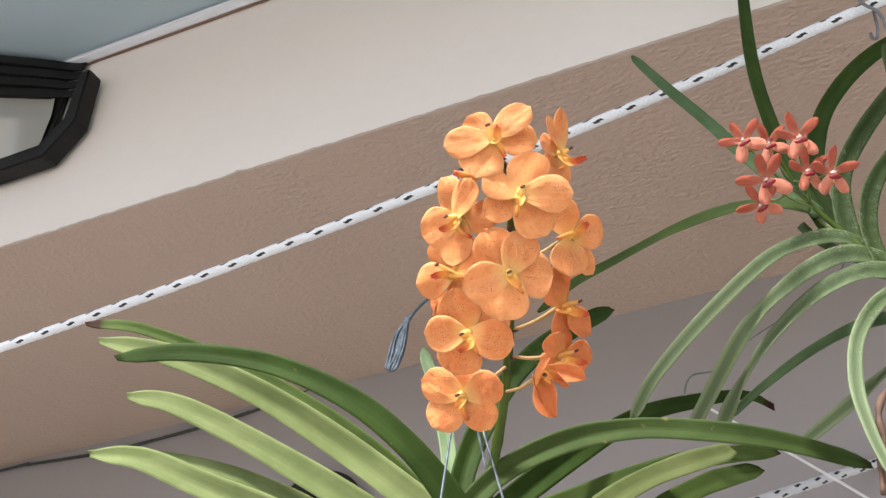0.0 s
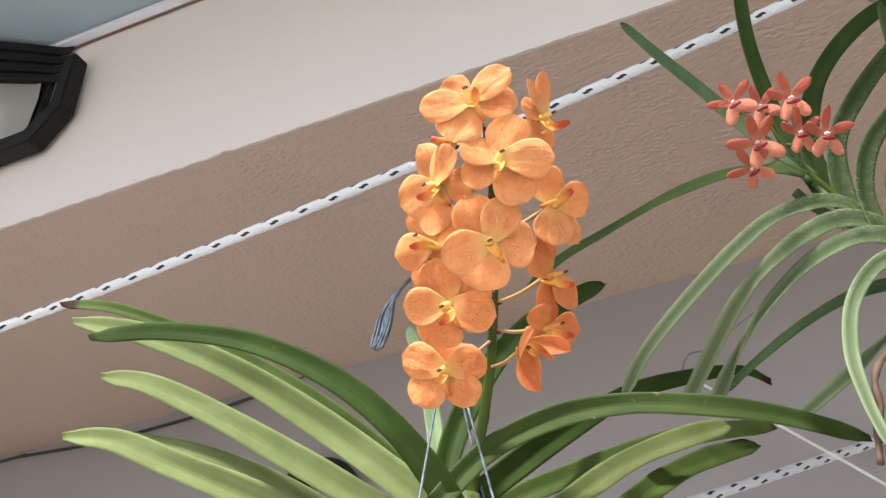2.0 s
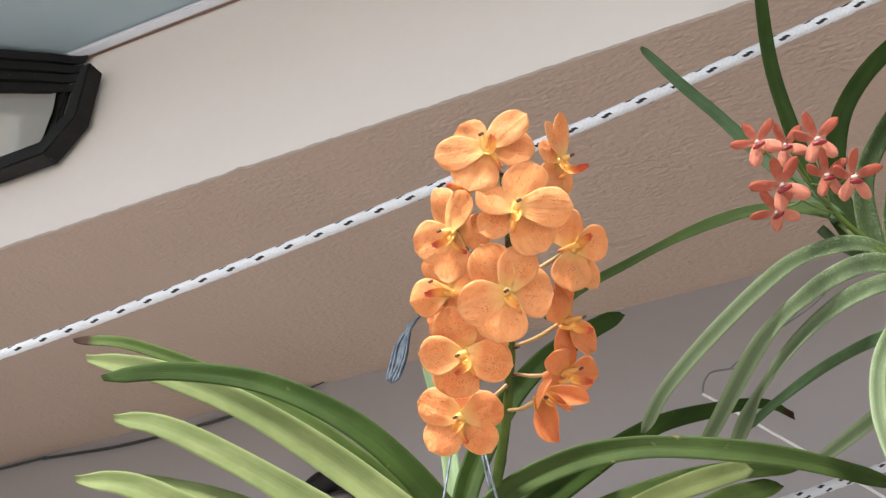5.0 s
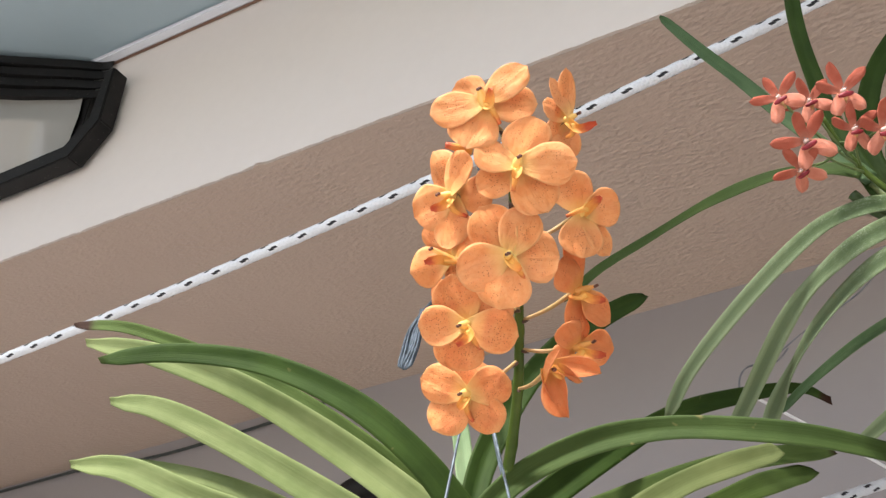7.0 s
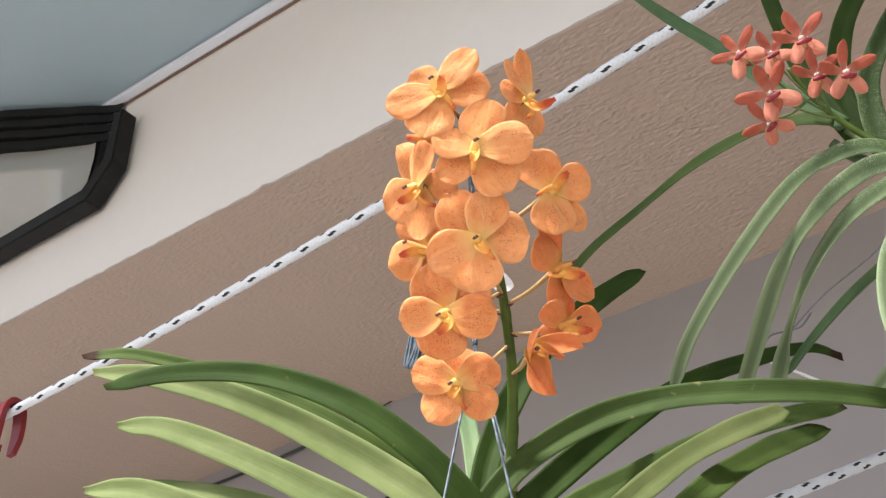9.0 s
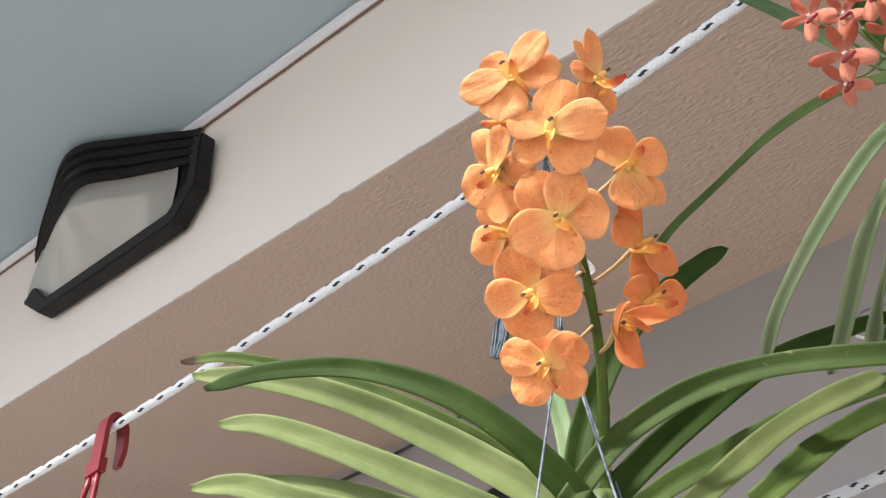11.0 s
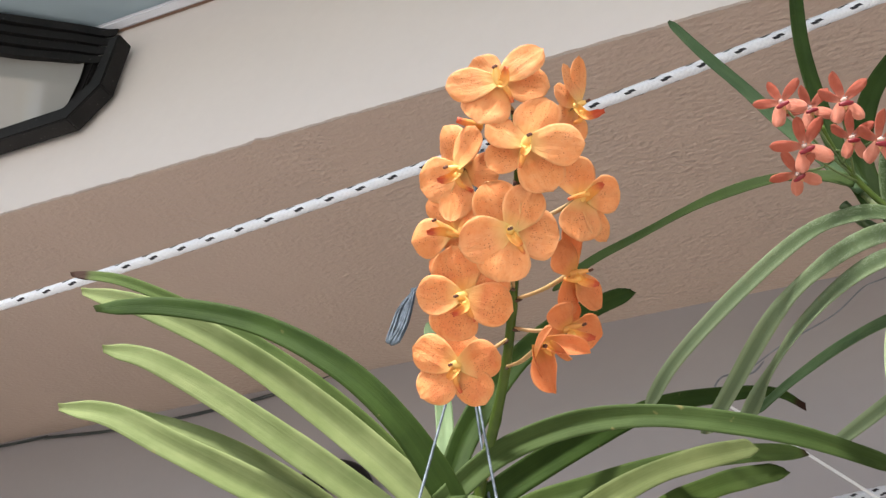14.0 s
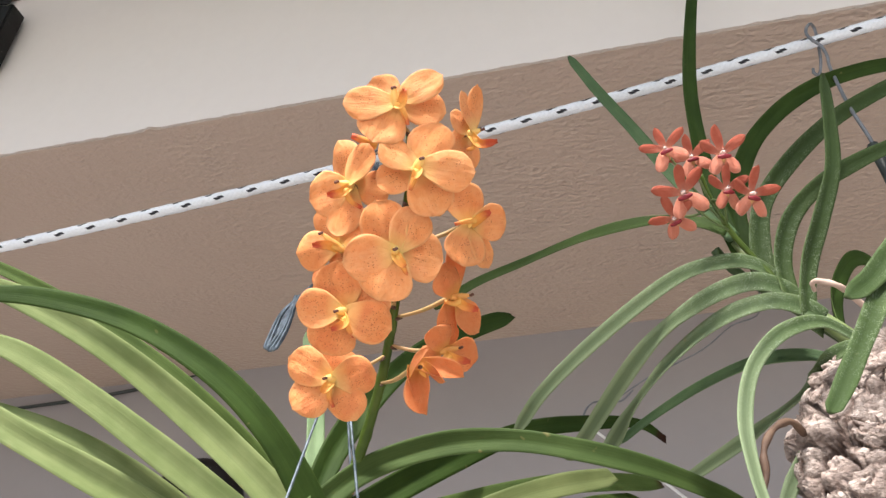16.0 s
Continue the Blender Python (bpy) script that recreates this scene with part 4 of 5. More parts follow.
put("anther_cap", CAP, core, Matrix.Translation(aside(HALF, (0.8, 0.5), 2.2)) @ flower_pose((0, 0, 0), 0, 0) @ Matrix.Scale(1.3, 4), "dark brown spot")
stalk(orchid, 1.810, aside(HALF, (-4, -2), -4))

# wires of the orange orchid's basket
hanger = thing("hanger_wire", (0.018, 0.70, 1.88), "twisted galvanised hanger wires of the orange orchid", "wire")
TOPW = (0.0172, 0.694, 1.867)
HOOK = on_rope(0.018)
for foot in ((-0.0035, 0.600, 1.668), (0.0536, 0.592, 1.668), (0.0559, 0.699, 1.668)):
    put("wire_leg", tube("wire_leg", [TOPW, ((TOPW[0] * 2 + foot[0]) / 3, (TOPW[1] * 2 + foot[1]) / 3, (TOPW[2] * 2 + foot[2]) / 3), foot], 0.0009, WIRE, 12, 8), hanger)
for s in range(4):
    pts = []
    for k in range(13):
        q = k / 12
        c = Vector(TOPW).lerp(HOOK + Vector((0, 0, -0.004)), q)
        a = q * 15 + s * 1.6
        pts.append(c + Vector((math.cos(a), math.sin(a), 0)) * (0.0012 + 0.0024 * math.sin(math.pi * q)))
    put("twisted_strand", tube("twisted_strand", pts, 0.0008, WIRE, 70, 6), hanger)
side = E_O
put("hook", tube("hook", [HOOK + Vector((0, 0, -0.03)), HOOK + side * 0.010 + Vector((0, 0, -0.004)), HOOK + Vector((0, 0, 0.0085)), HOOK - side * 0.010, HOOK - side * 0.006 + Vector((0, 0, -0.016))], 0.0011, WIRE, 24, 8), hanger)
for s in range(8):
    o = 0.0013 * (s - 3.5)
    p = 0.0014 * math.sin(2.4 * s)
    down = [(x, y + p, z) for x, y, z in ((0.0049, 0.715, 1.9438), (-0.0101, 0.73, 1.9484), (-0.0242, 0.744, 1.9423))]
    put("coiled_end", tube("coiled_end", [*down, (-0.0375 + o * 0.7, 0.749 + p, 1.9228), (-0.0415 + o * 1.15, 0.749 + p, 1.8993), (-0.0434 + o, 0.749, 1.884 + abs(o) * 0.7), (-0.0357 + o * 0.6, 0.748 - p, 1.9064), (-0.031 + o * 0.3, 0.747 - p, 1.9404 - 0.002)], 0.00105, WIRE, 36, 6), hanger)

def curled_film(points, half, thick):
    """A narrow ribbon of film along a curve, wider in the middle, its face turned a little."""
    line = spline(points, 22)
    bm = bmesh.new()
    rows = []
    for k, c in enumerate(line):
        u = k / (len(line) - 1)
        t = (line[min(k + 1, len(line) - 1)] - line[max(k - 1, 0)]).normalized()
        out = t.cross(Vector((0, -1, 0.2))).normalized()
        w = half * (0.45 + 0.75 * math.sin(math.pi * u) ** 0.7)
        back = Vector((0, thick, 0))
        curl = Vector((0, -0.0012 * math.sin(7 * u), 0))
        rows.append([bm.verts.new(q) for q in (c - out * w, c + out * w + curl, c + out * w + curl + back, c - out * w + back)])
    for a, b in zip(rows, rows[1:]):
        for j in range(4):
            bm.faces.new((a[j], a[(j + 1) % 4], b[(j + 1) % 4], b[j]))
    bm.faces.new(rows[0][::-1])
    bm.faces.new(rows[-1])
    bmesh.ops.recalc_face_normals(bm, faces=bm.faces)
    return bm


bm = curled_film([(0.0392, 0.699, 1.9335), (0.0436, 0.696, 1.9235), (0.0462, 0.695, 1.9155), (0.0415, 0.694, 1.9122), (0.0362, 0.697, 1.9166), (0.0375, 0.700, 1.9205)], 0.0025, 0.0004)
tagged(put("plant_tag", from_bm("plant_tag", bm, TAG)), "small curled scrap of clear plastic film caught on the hanger wires", "tag")


# ---------------------------------------------------------------- the coral orchid on cork
coral = thing("coral_orchid", (0.33, 0.54, 1.80), "small coral-flowered orchid with arching speckled strap leaves on cork", "orchid")
CORAL_LEAVES = [
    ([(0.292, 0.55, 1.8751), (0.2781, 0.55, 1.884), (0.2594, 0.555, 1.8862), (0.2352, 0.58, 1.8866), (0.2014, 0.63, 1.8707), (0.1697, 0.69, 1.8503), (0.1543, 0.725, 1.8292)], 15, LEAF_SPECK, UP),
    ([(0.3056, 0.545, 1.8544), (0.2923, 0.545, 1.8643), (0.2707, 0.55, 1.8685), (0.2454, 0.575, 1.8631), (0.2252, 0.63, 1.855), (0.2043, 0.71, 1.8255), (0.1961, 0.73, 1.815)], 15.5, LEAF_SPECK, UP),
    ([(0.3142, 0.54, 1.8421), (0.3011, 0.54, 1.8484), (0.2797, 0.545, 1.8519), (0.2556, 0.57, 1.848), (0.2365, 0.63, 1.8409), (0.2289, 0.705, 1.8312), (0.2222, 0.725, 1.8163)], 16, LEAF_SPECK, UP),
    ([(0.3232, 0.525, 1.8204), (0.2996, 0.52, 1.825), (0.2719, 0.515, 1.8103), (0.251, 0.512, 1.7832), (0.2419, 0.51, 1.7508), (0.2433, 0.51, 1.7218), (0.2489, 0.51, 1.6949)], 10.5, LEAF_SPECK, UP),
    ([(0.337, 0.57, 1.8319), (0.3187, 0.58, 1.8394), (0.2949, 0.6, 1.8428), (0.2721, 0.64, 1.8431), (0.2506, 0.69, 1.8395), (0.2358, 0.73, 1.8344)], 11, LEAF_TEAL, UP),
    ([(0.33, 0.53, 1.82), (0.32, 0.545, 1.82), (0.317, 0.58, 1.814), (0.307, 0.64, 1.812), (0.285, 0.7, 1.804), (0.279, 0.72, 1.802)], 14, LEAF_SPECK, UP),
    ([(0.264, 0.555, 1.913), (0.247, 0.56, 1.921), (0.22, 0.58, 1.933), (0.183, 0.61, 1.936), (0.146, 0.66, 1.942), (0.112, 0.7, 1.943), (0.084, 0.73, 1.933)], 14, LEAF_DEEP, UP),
    ([(0.271, 0.56, 1.912), (0.252, 0.565, 1.942), (0.233, 0.575, 1.981), (0.214, 0.59, 2.031), (0.191, 0.602, 2.079), (0.168, 0.612, 2.128)], 11.5, LEAF_TEAL, (-0.3, -1, -0.3)),
    ([(0.276, 0.565, 1.902), (0.264, 0.57, 1.956), (0.26, 0.575, 2.008), (0.261, 0.585, 2.079), (0.272, 0.6, 2.166), (0.286, 0.61, 2.26), (0.297, 0.615, 2.317)], 13.5, LEAF_DARK, (0, -1, -0.3)),
    ([(0.291, 0.57, 1.896), (0.281, 0.575, 1.947), (0.298, 0.58, 2.012), (0.326, 0.58, 2.059), (0.361, 0.575, 2.093), (0.396, 0.565, 2.109), (0.43, 0.555, 2.116)], 16, LEAF_DARK, (0, -0.8, -0.6)),
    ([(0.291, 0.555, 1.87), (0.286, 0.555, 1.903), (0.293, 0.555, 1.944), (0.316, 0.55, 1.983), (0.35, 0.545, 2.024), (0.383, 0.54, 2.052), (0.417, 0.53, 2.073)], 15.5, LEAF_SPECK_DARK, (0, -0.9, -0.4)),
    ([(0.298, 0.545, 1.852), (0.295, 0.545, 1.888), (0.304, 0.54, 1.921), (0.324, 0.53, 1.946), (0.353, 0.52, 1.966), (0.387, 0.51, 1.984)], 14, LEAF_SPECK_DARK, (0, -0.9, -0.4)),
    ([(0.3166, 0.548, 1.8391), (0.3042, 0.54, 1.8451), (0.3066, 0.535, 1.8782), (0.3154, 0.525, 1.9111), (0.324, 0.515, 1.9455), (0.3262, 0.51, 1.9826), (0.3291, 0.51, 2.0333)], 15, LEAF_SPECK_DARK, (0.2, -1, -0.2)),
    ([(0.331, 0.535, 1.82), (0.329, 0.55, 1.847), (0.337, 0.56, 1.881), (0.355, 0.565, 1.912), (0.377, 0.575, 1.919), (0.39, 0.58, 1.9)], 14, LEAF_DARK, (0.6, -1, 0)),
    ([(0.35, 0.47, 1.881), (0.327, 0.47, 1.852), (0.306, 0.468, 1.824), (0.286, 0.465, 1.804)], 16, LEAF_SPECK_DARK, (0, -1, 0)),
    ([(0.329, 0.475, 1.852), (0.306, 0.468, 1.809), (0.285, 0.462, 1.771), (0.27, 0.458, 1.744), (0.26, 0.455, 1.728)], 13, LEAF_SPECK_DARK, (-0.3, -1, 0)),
    ([(0.318, 0.55, 1.796), (0.3, 0.55, 1.764), (0.284, 0.55, 1.737), (0.273, 0.55, 1.713)], 11, LEAF_SPECK, UP),
]
for k, (pts, w, m, face) in enumerate(CORAL_LEAVES):
    put("leaf", leaf_mesh(pts, w / 1000, m, face, 0.42, seed=60 + k, taper=0.75, thick=0.0014), coral)
put("main_stem", tube("main_stem", [(0.273, 0.567, 1.913), (0.292, 0.562, 1.885), (0.313, 0.552, 1.855), (0.33, 0.54, 1.829), (0.36, 0.53, 1.79)], lambda u: 0.003 + 0.004 * u, STEM_PALE, 20, 10), coral)
put("old_stem", tube("old_stem", [(0.274, 0.6, 1.932), (0.287, 0.6, 1.916), (0.316, 0.59, 1.887), (0.348, 0.57, 1.845)], 0.0036, STEM_DARK, 16, 10), coral, label="dark old stem behind the leaves")
STALK = [(0.291, 0.55, 1.875), (0.28, 0.552, 1.891), (0.267, 0.55, 1.906), (0.257, 0.545, 1.917), (0.248, 0.54, 1.931), (0.242, 0.535, 1.943)]
put("flower_stem", tube("flower_stem", STALK, lambda u: 0.0023 - 0.001 * u, STEM, 24, 10), coral)
put("root", tube("root", [(0.2885, 0.5, 1.8327), (0.2849, 0.495, 1.8338), (0.2867, 0.49, 1.8325), (0.294, 0.485, 1.8271), (0.3037, 0.49, 1.826), (0.318, 0.495, 1.818)], lambda u: 0.0013 + 0.0008 * u + 0.00015 * math.sin(40 * u), ROOT, 30, 8), coral, label="pinkish white aerial root")
put("root", tube("root", [(0.287, 0.536, 1.759), (0.277, 0.527, 1.7602), (0.2704, 0.525, 1.7583), (0.2615, 0.52, 1.7504), (0.2552, 0.518, 1.7404), (0.2532, 0.518, 1.7313), (0.2534, 0.518, 1.7212), (0.2496, 0.52, 1.7103), (0.246, 0.52, 1.690)], lambda u: 0.0021 + 0.0004 * math.sin(31 * u), ROOT_BROWN, 40, 8), coral, label="brown hanging root")

TEPAL = [petal_mesh(0.0188, 0.0068, 70 + k, 0.62, 0.34, -0.10 + 0.12 * k, 0.04, RED_PETAL, -0.25, 0.0007) for k in range(3)]
LOBE = [petal_mesh(0.0168, 0.0086, 80 + k, 0.60, 0.34, -0.22, 0.04, PINK_PETAL, -0.30, 0.0007) for k in range(3)]
CORAL_HEART = blob("flower", [(-0.005, 0.0006, 0), (-0.002, 0.0012, 0), (0.0005, 0.0017, 0), (0.0022, 0.0015, 0.0002), (0.0034, 0.0008, 0.0004)], PALE_PINK, 8)
KNOB = blob("anther_cap", [(-0.0005, 0.0002, 0), (-0.0002, 0.00042, 0), (0.0002, 0.00042, 0), (0.0005, 0.0002, 0)], TAG, 6)
CORAL_SPUR = tube("spur", [(0, -0.002, 0.002), (0, -0.0045, 0.001), (0, -0.0075, -0.002)], lambda u: 0.0015 - 0.0005 * u, COLUMN_PALE, 8, 8)


def coral_lip():
    """A short tongue that lies across the flower, its sides turned down."""
    verts, faces = [], []
    nu, nv = 10, 5
    for skin in (0, 1):
        for i in range(nu + 1):
            a = -1 + 2 * i / nu
            for j in range(nv + 1):
                v = j / nv
                deep = 0.0016 * (1 - 0.5 * abs(a) ** 2)
                verts.append((0.0044 * a, -0.0010 - 1.9 * deep * v - 0.0008 * abs(a), 0.0048 - 0.0011 * a * a - 0.0006 * (v - 0.5) ** 2 * 4 - (0.0006 if skin else 0)))
    row, half = nv + 1, (nu + 1) * (nv + 1)
    for i in range(nu):
        for j in range(nv):
            a = i * row + j
            faces.append((a, a + 1, a + row + 1, a + row))
            faces.append((half + a + 1, half + a, half + a + row, half + a + row + 1))
    rim = [i * row for i in range(nu + 1)] + [nu * row + j for j in range(1, row)] + [i * row + nv for i in range(nu - 1, -1, -1)] + [j for j in range(nv - 1, -1, -1)]
    for a, c in zip(rim, rim[1:]):
        faces.append((a, c, half + c, half + a))
    return mesh_of("lip", verts, faces, MAGENTA)


CORAL_LIP = coral_lip()
CORAL_BLOOMS = [
    ((0.21, 0.512, 1.94), -0.35, 0.1, 122, 0.95),
    ((0.231, 0.52, 1.944), -0.1, 0.25, 112, 0.9),
    ((0.244, 0.5, 1.932), 0.05, 0.15, 103, 1.05),
    ((0.223, 0.52, 1.911), -0.15, -0.05, 120, 1.1),
    ((0.221, 0.535, 1.900), -0.3, -0.5, 130, 0.9),
    ((0.249, 0.51, 1.911), 0.2, 0.1, 100, 0.9),
    ((0.263, 0.505, 1.905), 0.3, 0.0, 92, 1.05),
]
for k, (at, ac, ov, do, size) in enumerate(CORAL_BLOOMS):
    rng = random.Random(300 + k)
    m = flower_pose(at, ac, ov, do, 0.003) @ Matrix.Scale(size, 4)
    core = put("flower", CORAL_HEART, coral, m)
    for ang, kind, tilt in ((90, TEPAL, 4), (26, TEPAL, 10), (158, TEPAL, 10), (-50, LOBE, 20), (-126, LOBE, 20)):
        local = Matrix.Rotation(radians(ang - 90 + rng.uniform(-8, 8)), 4, "Z") @ Matrix.Rotation(radians(tilt + rng.uniform(-10, 10)), 4, "X") @ Matrix.Scale(rng.uniform(0.92, 1.06), 4)
        put("petal", rng.choice(kind), core, m @ local)
    put("lip", CORAL_LIP, core, m, "deep crimson lip")
    put("spur", CORAL_SPUR, core, m)
    for kx, ky, kz in ((-0.0011, 0.0012, 0.0034), (0.0010, 0.0010, 0.0034), (0.0, 0.0022, 0.0028)):
        put("anther_cap", KNOB, core, m @ Matrix.Translation((kx, ky, kz)), "whitish knob")
    root = spline(STALK, 20)[rng.randint(9, 20)]
    tail = m @ Vector((0, 0, -0.0045))
    put("pedicel", tube("pedicel", [root, (root + tail) / 2 + Vector((0, 0, -0.004)), tail], 0.0008, STEM_PALE, 8, 6), coral)


cork = thing("cork_bark", (0.374, 0.548, 1.690), "craggy pinkish tan slab of cork bark under the coral orchid", "cork bark")
CORK_POSE = pose(0.381, 0.548, 1.690, 0, -5, 0)
CORK_SIZE = Vector((0.095, 0.045, 0.150))


def craggy(p, size, shift):
    """Pushes a point of a unit ball into blocky, fissured bark; gives its place and how deep in a fissure it lies."""
    q = Vector((p.x * size.x, p.y * size.y, p.z * size.z))
    at = q + shift
    bent = at + noise.noise_vector(at * 34) * 0.010 + noise.noise_vector(at * 130) * 0.0022
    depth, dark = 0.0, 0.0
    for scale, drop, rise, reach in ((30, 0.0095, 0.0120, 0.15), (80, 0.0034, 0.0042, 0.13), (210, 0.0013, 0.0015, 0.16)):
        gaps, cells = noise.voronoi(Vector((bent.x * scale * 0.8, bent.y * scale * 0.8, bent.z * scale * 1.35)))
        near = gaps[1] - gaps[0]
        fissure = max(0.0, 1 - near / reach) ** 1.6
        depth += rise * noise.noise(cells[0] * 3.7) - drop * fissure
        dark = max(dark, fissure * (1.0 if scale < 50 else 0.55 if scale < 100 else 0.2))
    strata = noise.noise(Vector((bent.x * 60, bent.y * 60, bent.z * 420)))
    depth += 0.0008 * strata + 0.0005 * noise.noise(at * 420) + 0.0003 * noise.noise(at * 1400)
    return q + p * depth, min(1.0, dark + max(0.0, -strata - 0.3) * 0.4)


def lump_mesh(name, size, shift, level):
    bm = bmesh.new()
    bmesh.ops.create_icosphere(bm, subdivisions=level, radius=1.0)
    dark = []
    for v in bm.verts:
        v.co, d = craggy(v.co.copy(), size, shift)
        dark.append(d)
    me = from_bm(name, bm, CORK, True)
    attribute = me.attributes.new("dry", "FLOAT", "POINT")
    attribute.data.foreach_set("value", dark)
    return me


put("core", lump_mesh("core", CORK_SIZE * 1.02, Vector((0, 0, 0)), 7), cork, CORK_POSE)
rng = random.Random(17)
for k in range(16):
    up, a = rng.uniform(-0.9, 0.95), rng.uniform(-math.pi, 0.4)
    flat = (1 - up * up) ** 0.5
    spot = Vector((CORK_SIZE.x * flat * math.cos(a), CORK_SIZE.y * flat * math.sin(a), CORK_SIZE.z * up))
    out = Vector((spot.x / CORK_SIZE.x ** 2, spot.y / CORK_SIZE.y ** 2, spot.z / CORK_SIZE.z ** 2)).normalized()
    level_ = (Vector((0, 0, 1)).cross(out)).normalized()
    level_ = Matrix.Rotation(rng.uniform(-0.6, 0.6), 3, out) @ level_
    turn = Matrix((level_, out.cross(level_), out)).transposed().to_4x4()
    s = rng.uniform(0.8, 1.5)
    size = Vector((0.019 * s * rng.uniform(0.8, 1.4), 0.0125 * s, 0.0075 * s))
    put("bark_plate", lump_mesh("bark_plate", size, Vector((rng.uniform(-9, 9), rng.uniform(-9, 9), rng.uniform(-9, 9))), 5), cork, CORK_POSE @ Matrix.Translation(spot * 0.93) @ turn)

# the wire that carries the cork
carrier = thing("cork_hanger_wire", (0.372, 0.57, 2.0), "bent galvanised hook wire holding the cork bark on the rope", "wire")
put("hook", tube("hook", [(0.3768, 0.596, 2.1400), (0.3772, 0.5965, 2.1350), (0.3818, 0.597, 2.1352), (0.3858, 0.598, 2.1480), (0.3880, 0.599, 2.1640), (0.3891, 0.6, 2.1804), (0.3882, 0.599, 2.1971), (0.3815, 0.593, 2.1954), (0.3724, 0.586, 2.1797), (0.3703, 0.584, 2.1688), (0.3736, 0.583, 2.1611), (0.3798, 0.5825, 2.1547), (0.3824, 0.581, 2.1415), (0.381, 0.578, 2.1213), (0.3675, 0.545, 2.042), (0.369, 0.53, 1.988), (0.374, 0.525, 1.93), (0.378, 0.53, 1.84)], 0.0014, DULL_WIRE, 110, 8), carrier)
put("clip", tube("clip", [(0.3685, 0.531, 1.990), (0.3715, 0.527, 1.962), (0.374, 0.524, 1.935)], 0.0042, CABLE, 6, 10), carrier, label="dark grey plastic sleeve on the wire")


# ---------------------------------------------------------------- the wall lamp
LAMP_U, LAMP_Z = -0.832, 2.474
lamp = thing("wall_lamp", at_wall(LAMP_U, 0, LAMP_Z), "black octagonal outdoor wall lamp with ribbed hood and frosted glass", "lamp")


def lamp_point(u, o, z):
    return at_wall(LAMP_U + u, o, LAMP_Z + z)


def octagon(w, h, cu, cz):
    return [(w, cz - h), (w, h - cz), (w - cu, h), (cu - w, h), (-w, h - cz), (-w, cz - h), (cu - w, -h), (w - cu, -h)]


def prism(name, ring, o0, o1, mat, grow=1.0, bevel=0.002, slant=0.0):
    bm = bmesh.new()
    a = [bm.verts.new(lamp_point(u, o0, z)) for u, z in ring]
    b = [bm.verts.new(lamp_point(u * grow, o1 + slant * z, z * grow)) for u, z in ring]
    bm.faces.new(a)
    bm.faces.new(b[::-1])
    for k in range(len(ring)):
        bm.faces.new((a[k], b[k], b[(k + 1) % len(ring)], a[(k + 1) % len(ring)]))
    bmesh.ops.bevel(bm, geom=bm.edges[:], offset=bevel, segments=2, affect="EDGES")
    return from_bm(name, bm, mat)


put("base_plate", prism("base_plate", octagon(0.205, 0.094, 0.05, 0.05), 0.001, 0.010, BLACK_METAL), lamp)


HOOD = [(0.226, 0.004), (0.208, 0.010), (0.176, 0.032), (0.135, 0.058), (0.096, 0.083), (0.058, 0.106), (0.022, 0.113), (-0.02, 0.105), (-0.085, 0.080), (-0.183, 0.042), (-0.266, 0.004)]


def hood_line(su, so, n=30):
    return [(p.x * su, max(p.y * so, 0.0)) for p in spline([(u, o, 0) for u, o in HOOD], n)]


def hood_tier(k):
    """One step of the ribbed hood, a bowed band against the wall."""
    z1 = 0.096 - 0.0150 * k
    z0 = z1 - 0.0125
    outer, inner = hood_line(1 - 0.010 * k, 1 - 0.06 * k), hood_line(0.97 - 0.010 * k, 0.84 - 0.06 * k)
    verts, faces = [], []
    for a, c in zip(outer, inner):
        for u, o in (a, c):
            for z in (z1, z0):
                verts.append(lamp_point(u, 0.003 + o, 0.096 - (0.096 - z) * min(1.2, max(0.5, 1 + 1.9 * u))))
    n = len(outer) - 1
    for i in range(n):
        o = 4 * i
        for x, y in ((0, 1), (1, 3), (3, 2), (2, 0)):
            faces.append((o + x, o + y, o + 4 + y, o + 4 + x))
    faces.append((0, 2, 3, 1))
    faces.append((4 * n, 4 * n + 1, 4 * n + 3, 4 * n + 2))
    return mesh_of("hood_rib", verts, faces, BLACK_METAL, smooth=False)


for k in range(4):
    put("hood_rib", hood_tier(k), lamp)
cover = hood_line(0.99, 0.98)
bm = bmesh.new()
lo = [bm.verts.new(lamp_point(u, o + 0.003, 0.085)) for u, o in cover]
hi = [bm.verts.new(lamp_point(u, o + 0.003, 0.0955)) for u, o in cover]
bm.faces.new(lo)
bm.faces.new(hi[::-1])
for k in range(len(cover)):
    j = (k + 1) % len(cover)
    bm.faces.new((lo[k], hi[k], hi[j], lo[j]))
put("hood_top", from_bm("hood_top", bm, BLACK_METAL), lamp)


def glass_mesh():
    verts, faces = [], []
    rings = [(0.070, 0.80, 0.56, 0), (0.046, 0.83, 0.62, 0), (0.000, 0.86, 0.70, 0), (-0.012, 0.865, 0.725, 0), (-0.0165, 0.864, 0.722, 0), (-0.020, 0.86, 0.695, 0), (-0.055, 0.80, 0.42, 0.010), (-0.080, 0.70, 0.24, 0.025), (-0.097, 0.62, 0.10, 0.040)]
    n = 36
    for z, su, so, du in rings:
        for u, o in hood_line(su, so, n):
            verts.append(lamp_point(u + du, 0.012 + o, z))
    for k in range(len(rings) - 1):
        for i in range(n):
            a = k * (n + 1) + i
            faces.append((a, a + 1, a + n + 2, a + n + 1))
    return mesh_of("glass", verts, faces, GLASS)


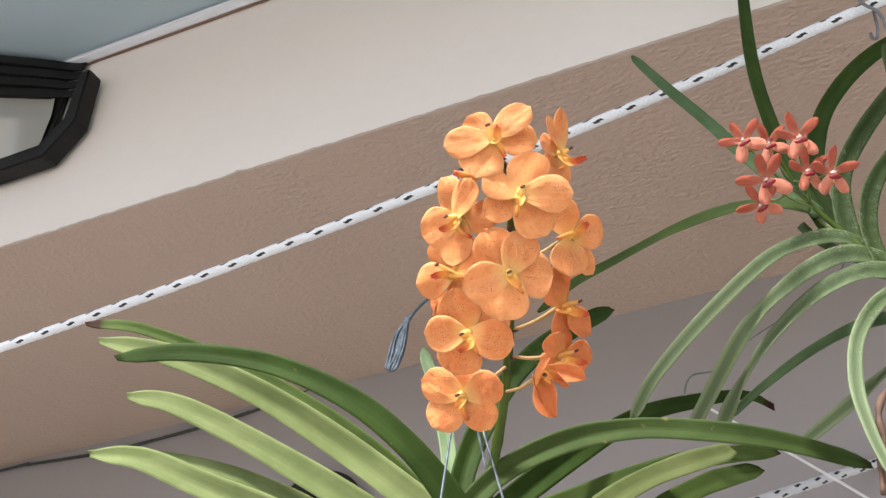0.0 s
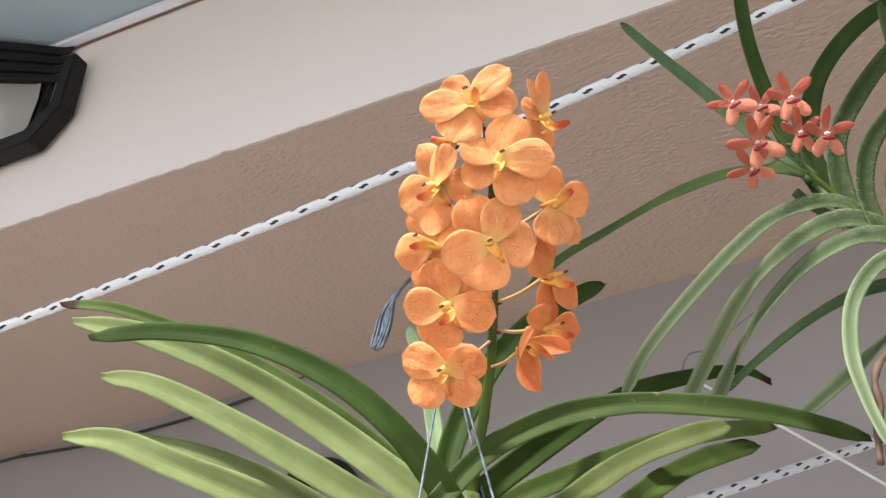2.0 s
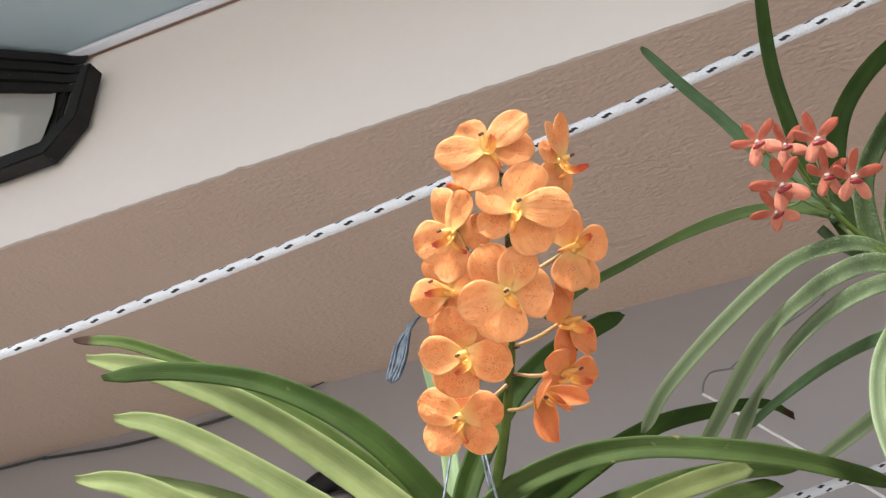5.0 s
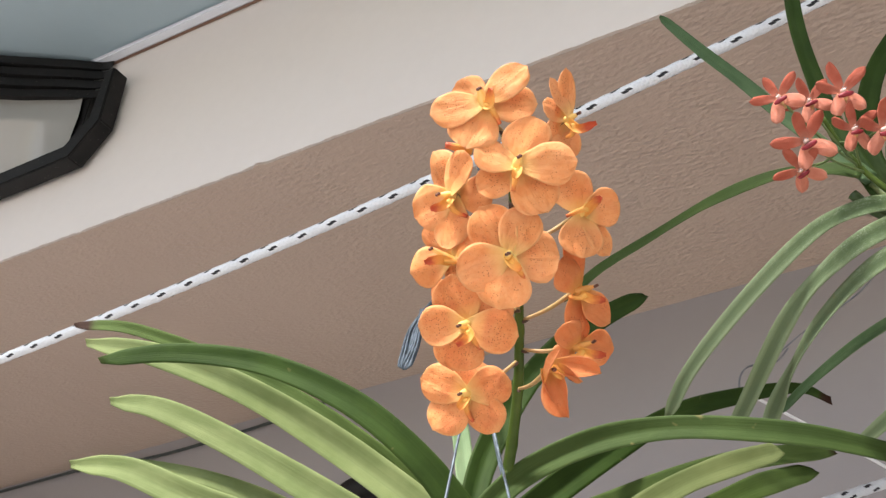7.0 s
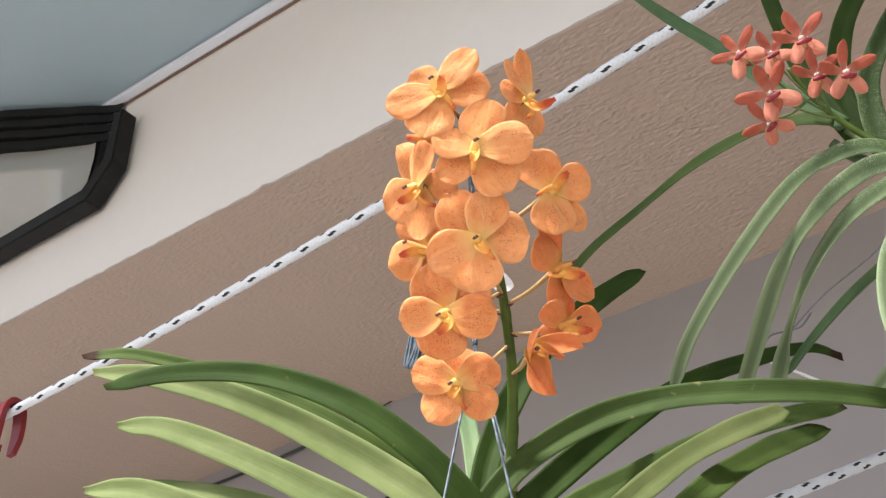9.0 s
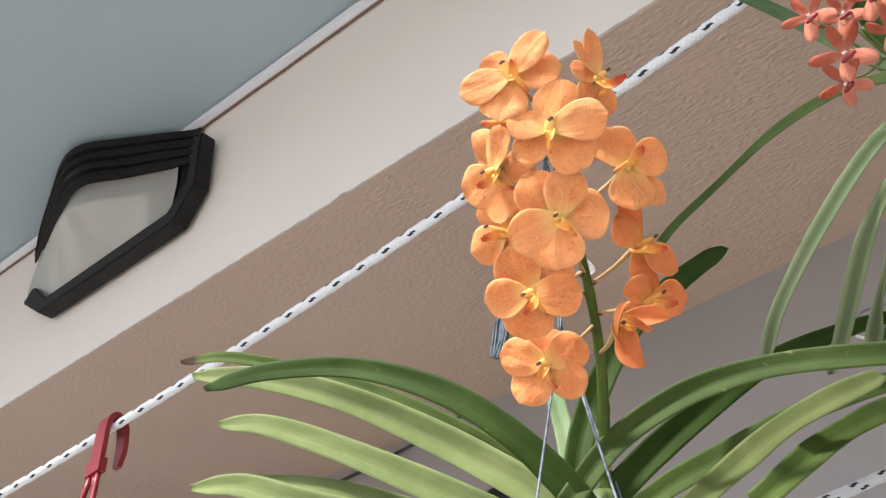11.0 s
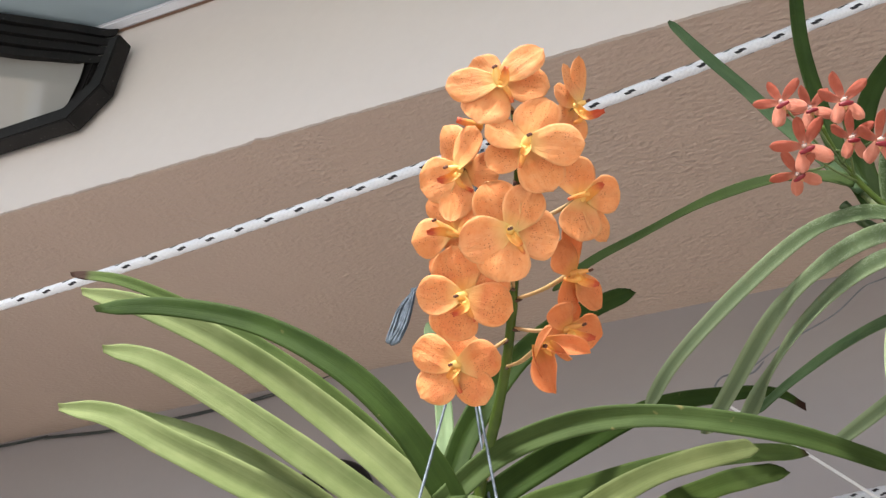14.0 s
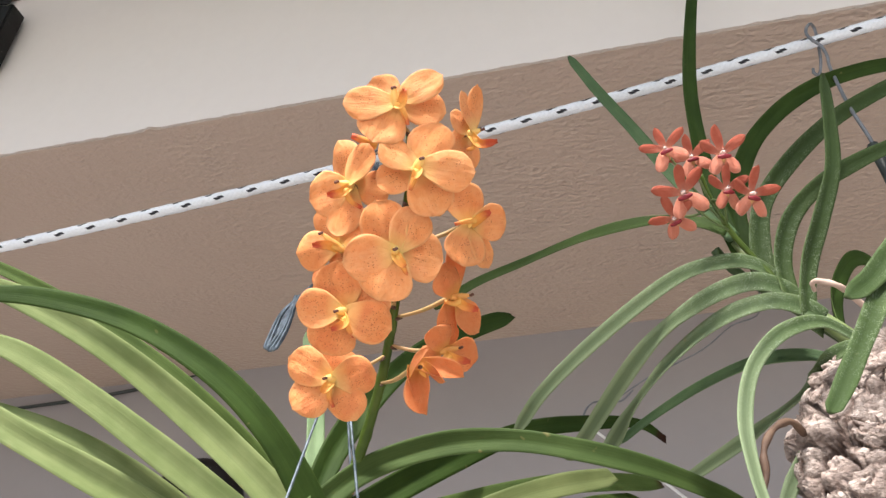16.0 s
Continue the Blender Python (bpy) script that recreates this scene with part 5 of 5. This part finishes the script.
put("glass", glass_mesh(), lamp, label="frosted white glass cover")
bm = bmesh.new()
lip_ring = [(0.270, 0.040), (0.273, -0.064), (0.230, -0.115), (-0.128, -0.111), (-0.196, -0.062), (-0.170, -0.040), (-0.118, -0.090), (0.215, -0.092), (0.252, -0.052), (0.252, 0.036)]
a = [bm.verts.new(lamp_point(u, 0.006, z)) for u, z in lip_ring]
b = [bm.verts.new(lamp_point(u, 0.033, z)) for u, z in lip_ring]
bm.faces.new(a)
bm.faces.new(b[::-1])
for k in range(10):
    bm.faces.new((a[k], b[k], b[(k + 1) % 10], a[(k + 1) % 10]))
bmesh.ops.bevel(bm, geom=bm.edges[:], offset=0.002, segments=2, affect="EDGES")
put("lower_lip", from_bm("lower_lip", bm, BLACK_METAL), lamp)

# ---------------------------------------------------------------- recess details
def back_y(x, gap):
    return 1.372 - 0.52 * x - gap * 1.127


pts = [(x, back_y(x, 0.008), z) for x, z in ((-2.4, 2.19), (-1.6, 2.222), (-0.902, 2.228), (-0.83, 2.226), (-0.654, 2.213), (-0.508, 2.214), (-0.393, 2.219), (-0.31, 2.227), (-0.265, 2.2335), (-0.235, 2.2385))]
tagged(put("cable", tube("cable", pts, lambda u: 0.0030 if u < 0.7 else 0.0030 - 0.0065 * (u - 0.7), CABLE, 120, 8)), "thin dark cable sagging along the top of the back wall", "cable")

box = thing("wall_fixture", (-0.21, back_y(-0.21, 0.0), 2.02), "round black fixture on the grey back wall", "fixture")
m = Matrix.Translation((-0.190, back_y(-0.190, 0.001), 1.990)) @ Matrix.Rotation(math.atan(0.52) * -1, 4, "Z") @ Matrix.Rotation(radians(90), 4, "X")
ring_pts = [m @ Vector((0.068 * math.cos(a), 0.068 * math.sin(a), 0.02)) for a in [2 * math.pi * k / 24 for k in range(25)]]
put("rim", tube("rim", ring_pts, 0.019, BLACK_METAL, 72, 10), box)
put("face", blob("face", [(0.002, 0.056, 0), (0.010, 0.056, 0), (0.014, 0.045, 0)], plain("smoky_face", (0.20, 0.17, 0.155), (0.25, 0.22, 0.20), 30, 0.4), 28), box, m, "dull grey-brown face")

white = thing("white_wire", (0.28, 1.0, 2.0), "straight white wire with a bent hook end in the recess", "wire")
put("rod", tube("rod", [(0.276, 1.012, 1.994), (0.304, 1.0, 1.968), (0.399, 0.95, 1.870), (0.56, 0.87, 1.70)], 0.0016, WHITE_WIRE, 24, 8), white)
put("hook", tube("hook", [(0.276, 1.012, 1.994), (0.279, 1.01, 2.008), (0.290, 1.015, 2.022), (0.308, 1.02, 2.028), (0.325, 1.025, 2.034), (0.34, 1.03, 2.052)], 0.0011, DULL_WIRE, 24, 8), white)
loose = thing("loose_wire", (0.41, 1.0, 2.10), "loose thin grey wire bent along the recess", "wire")
put("strand", tube("strand", [(0.317, 1.03, 2.035), (0.352, 1.0, 2.056), (0.415, 1.0, 2.100), (0.455, 1.0, 2.140), (0.492, 1.0, 2.165), (0.52, 1.05, 2.25)], 0.0009, DULL_WIRE, 50, 6), loose)

# ---------------------------------------------------------------- the red plastic hanger
RED_AT = on_rope(-0.531)
red = thing("plastic_hanger", RED_AT, "dark red plastic plant hanger hooked over the rope", "plant hanger")
along = (Vector(ROPE_B) - Vector(ROPE_A)).normalized()


def strap(name, pts, w, t, mat):
    """A flat bar along a curve, w wide along the rope and t thick."""
    line = spline(pts, 28)
    verts, faces = [], []
    for k, c in enumerate(line):
        tan = (line[min(k + 1, 28)] - line[max(k - 1, 0)]).normalized()
        n = tan.cross(along).normalized()
        ww = w(k / 28) if callable(w) else w
        for a, b in ((-1, -1), (1, -1), (1, 1), (-1, 1)):
            verts.append(c + along * (a * ww / 2) + n * (b * t / 2))
    for k in range(28):
        for j in range(4):
            p, q_ = 4 * k + j, 4 * k + (j + 1) % 4
            faces.append((p, q_, q_ + 4, p + 4))
    faces += [(3, 2, 1, 0), (112, 113, 114, 115)]
    return mesh_of(name, verts, faces, mat, smooth=False)


D, Z = E_O, Vector((0, 0, 1))
put("hook", strap("hook", [RED_AT + D * 0.012 - Z * 0.055, RED_AT + D * 0.012 - Z * 0.03, RED_AT + D * 0.0115 - Z * 0.003, RED_AT + D * 0.006 + Z * 0.0095, RED_AT - D * 0.004 + Z * 0.0100, RED_AT - D * 0.0115 + Z * 0.001, RED_AT - D * 0.0145 - Z * 0.024, RED_AT - D * 0.013 - Z * 0.046], lambda u: (0.014 + 0.004 * (1 - u)) * (1 if u < 0.9 else 1 - 4 * (u - 0.9)), 0.0062, RED_PLASTIC), red)
put("collar", strap("collar", [RED_AT + D * 0.012 - Z * 0.046, RED_AT + D * 0.012 - Z * 0.054, RED_AT + D * 0.012 - Z * 0.062], 0.024, 0.010, RED_PLASTIC), red)
for k, (du, do) in enumerate(((-0.030, 0.02), (0.0, -0.02), (0.026, 0.015))):
    foot = RED_AT + along * du + D * (0.012 + do) - Z * 0.24
    top = RED_AT + along * (0.006 * (k - 1)) + D * 0.012 - Z * 0.058
    put("hanger_arm", tube("hanger_arm", [top, (top + foot) / 2, foot], 0.0034, RED_PLASTIC, 10, 8), red)

# ---------------------------------------------------------------- a leaf that hangs close by
near = thing("hanging_leaf", (-0.098, 0.285, 2.56), "long dark green strap leaf hanging from the eave edge", "leaf")
put("blade", leaf_mesh([(-0.098, 0.285, 2.568), (-0.100, 0.20, 2.2), (-0.102, 0.130, 1.85), (-0.1045, 0.120, 1.72), (-0.1051, 0.1309, 1.6677), (-0.1070, 0.1506, 1.6513), (-0.1095, 0.1726, 1.6268), (-0.1095, 0.1911, 1.5988), (-0.107, 0.2049, 1.5694), (-0.103, 0.2137, 1.541), (-0.098, 0.22, 1.50)], 0.0135, LEAF_DARK, (0.45, -1, -0.35), 0.2, seed=99), near)
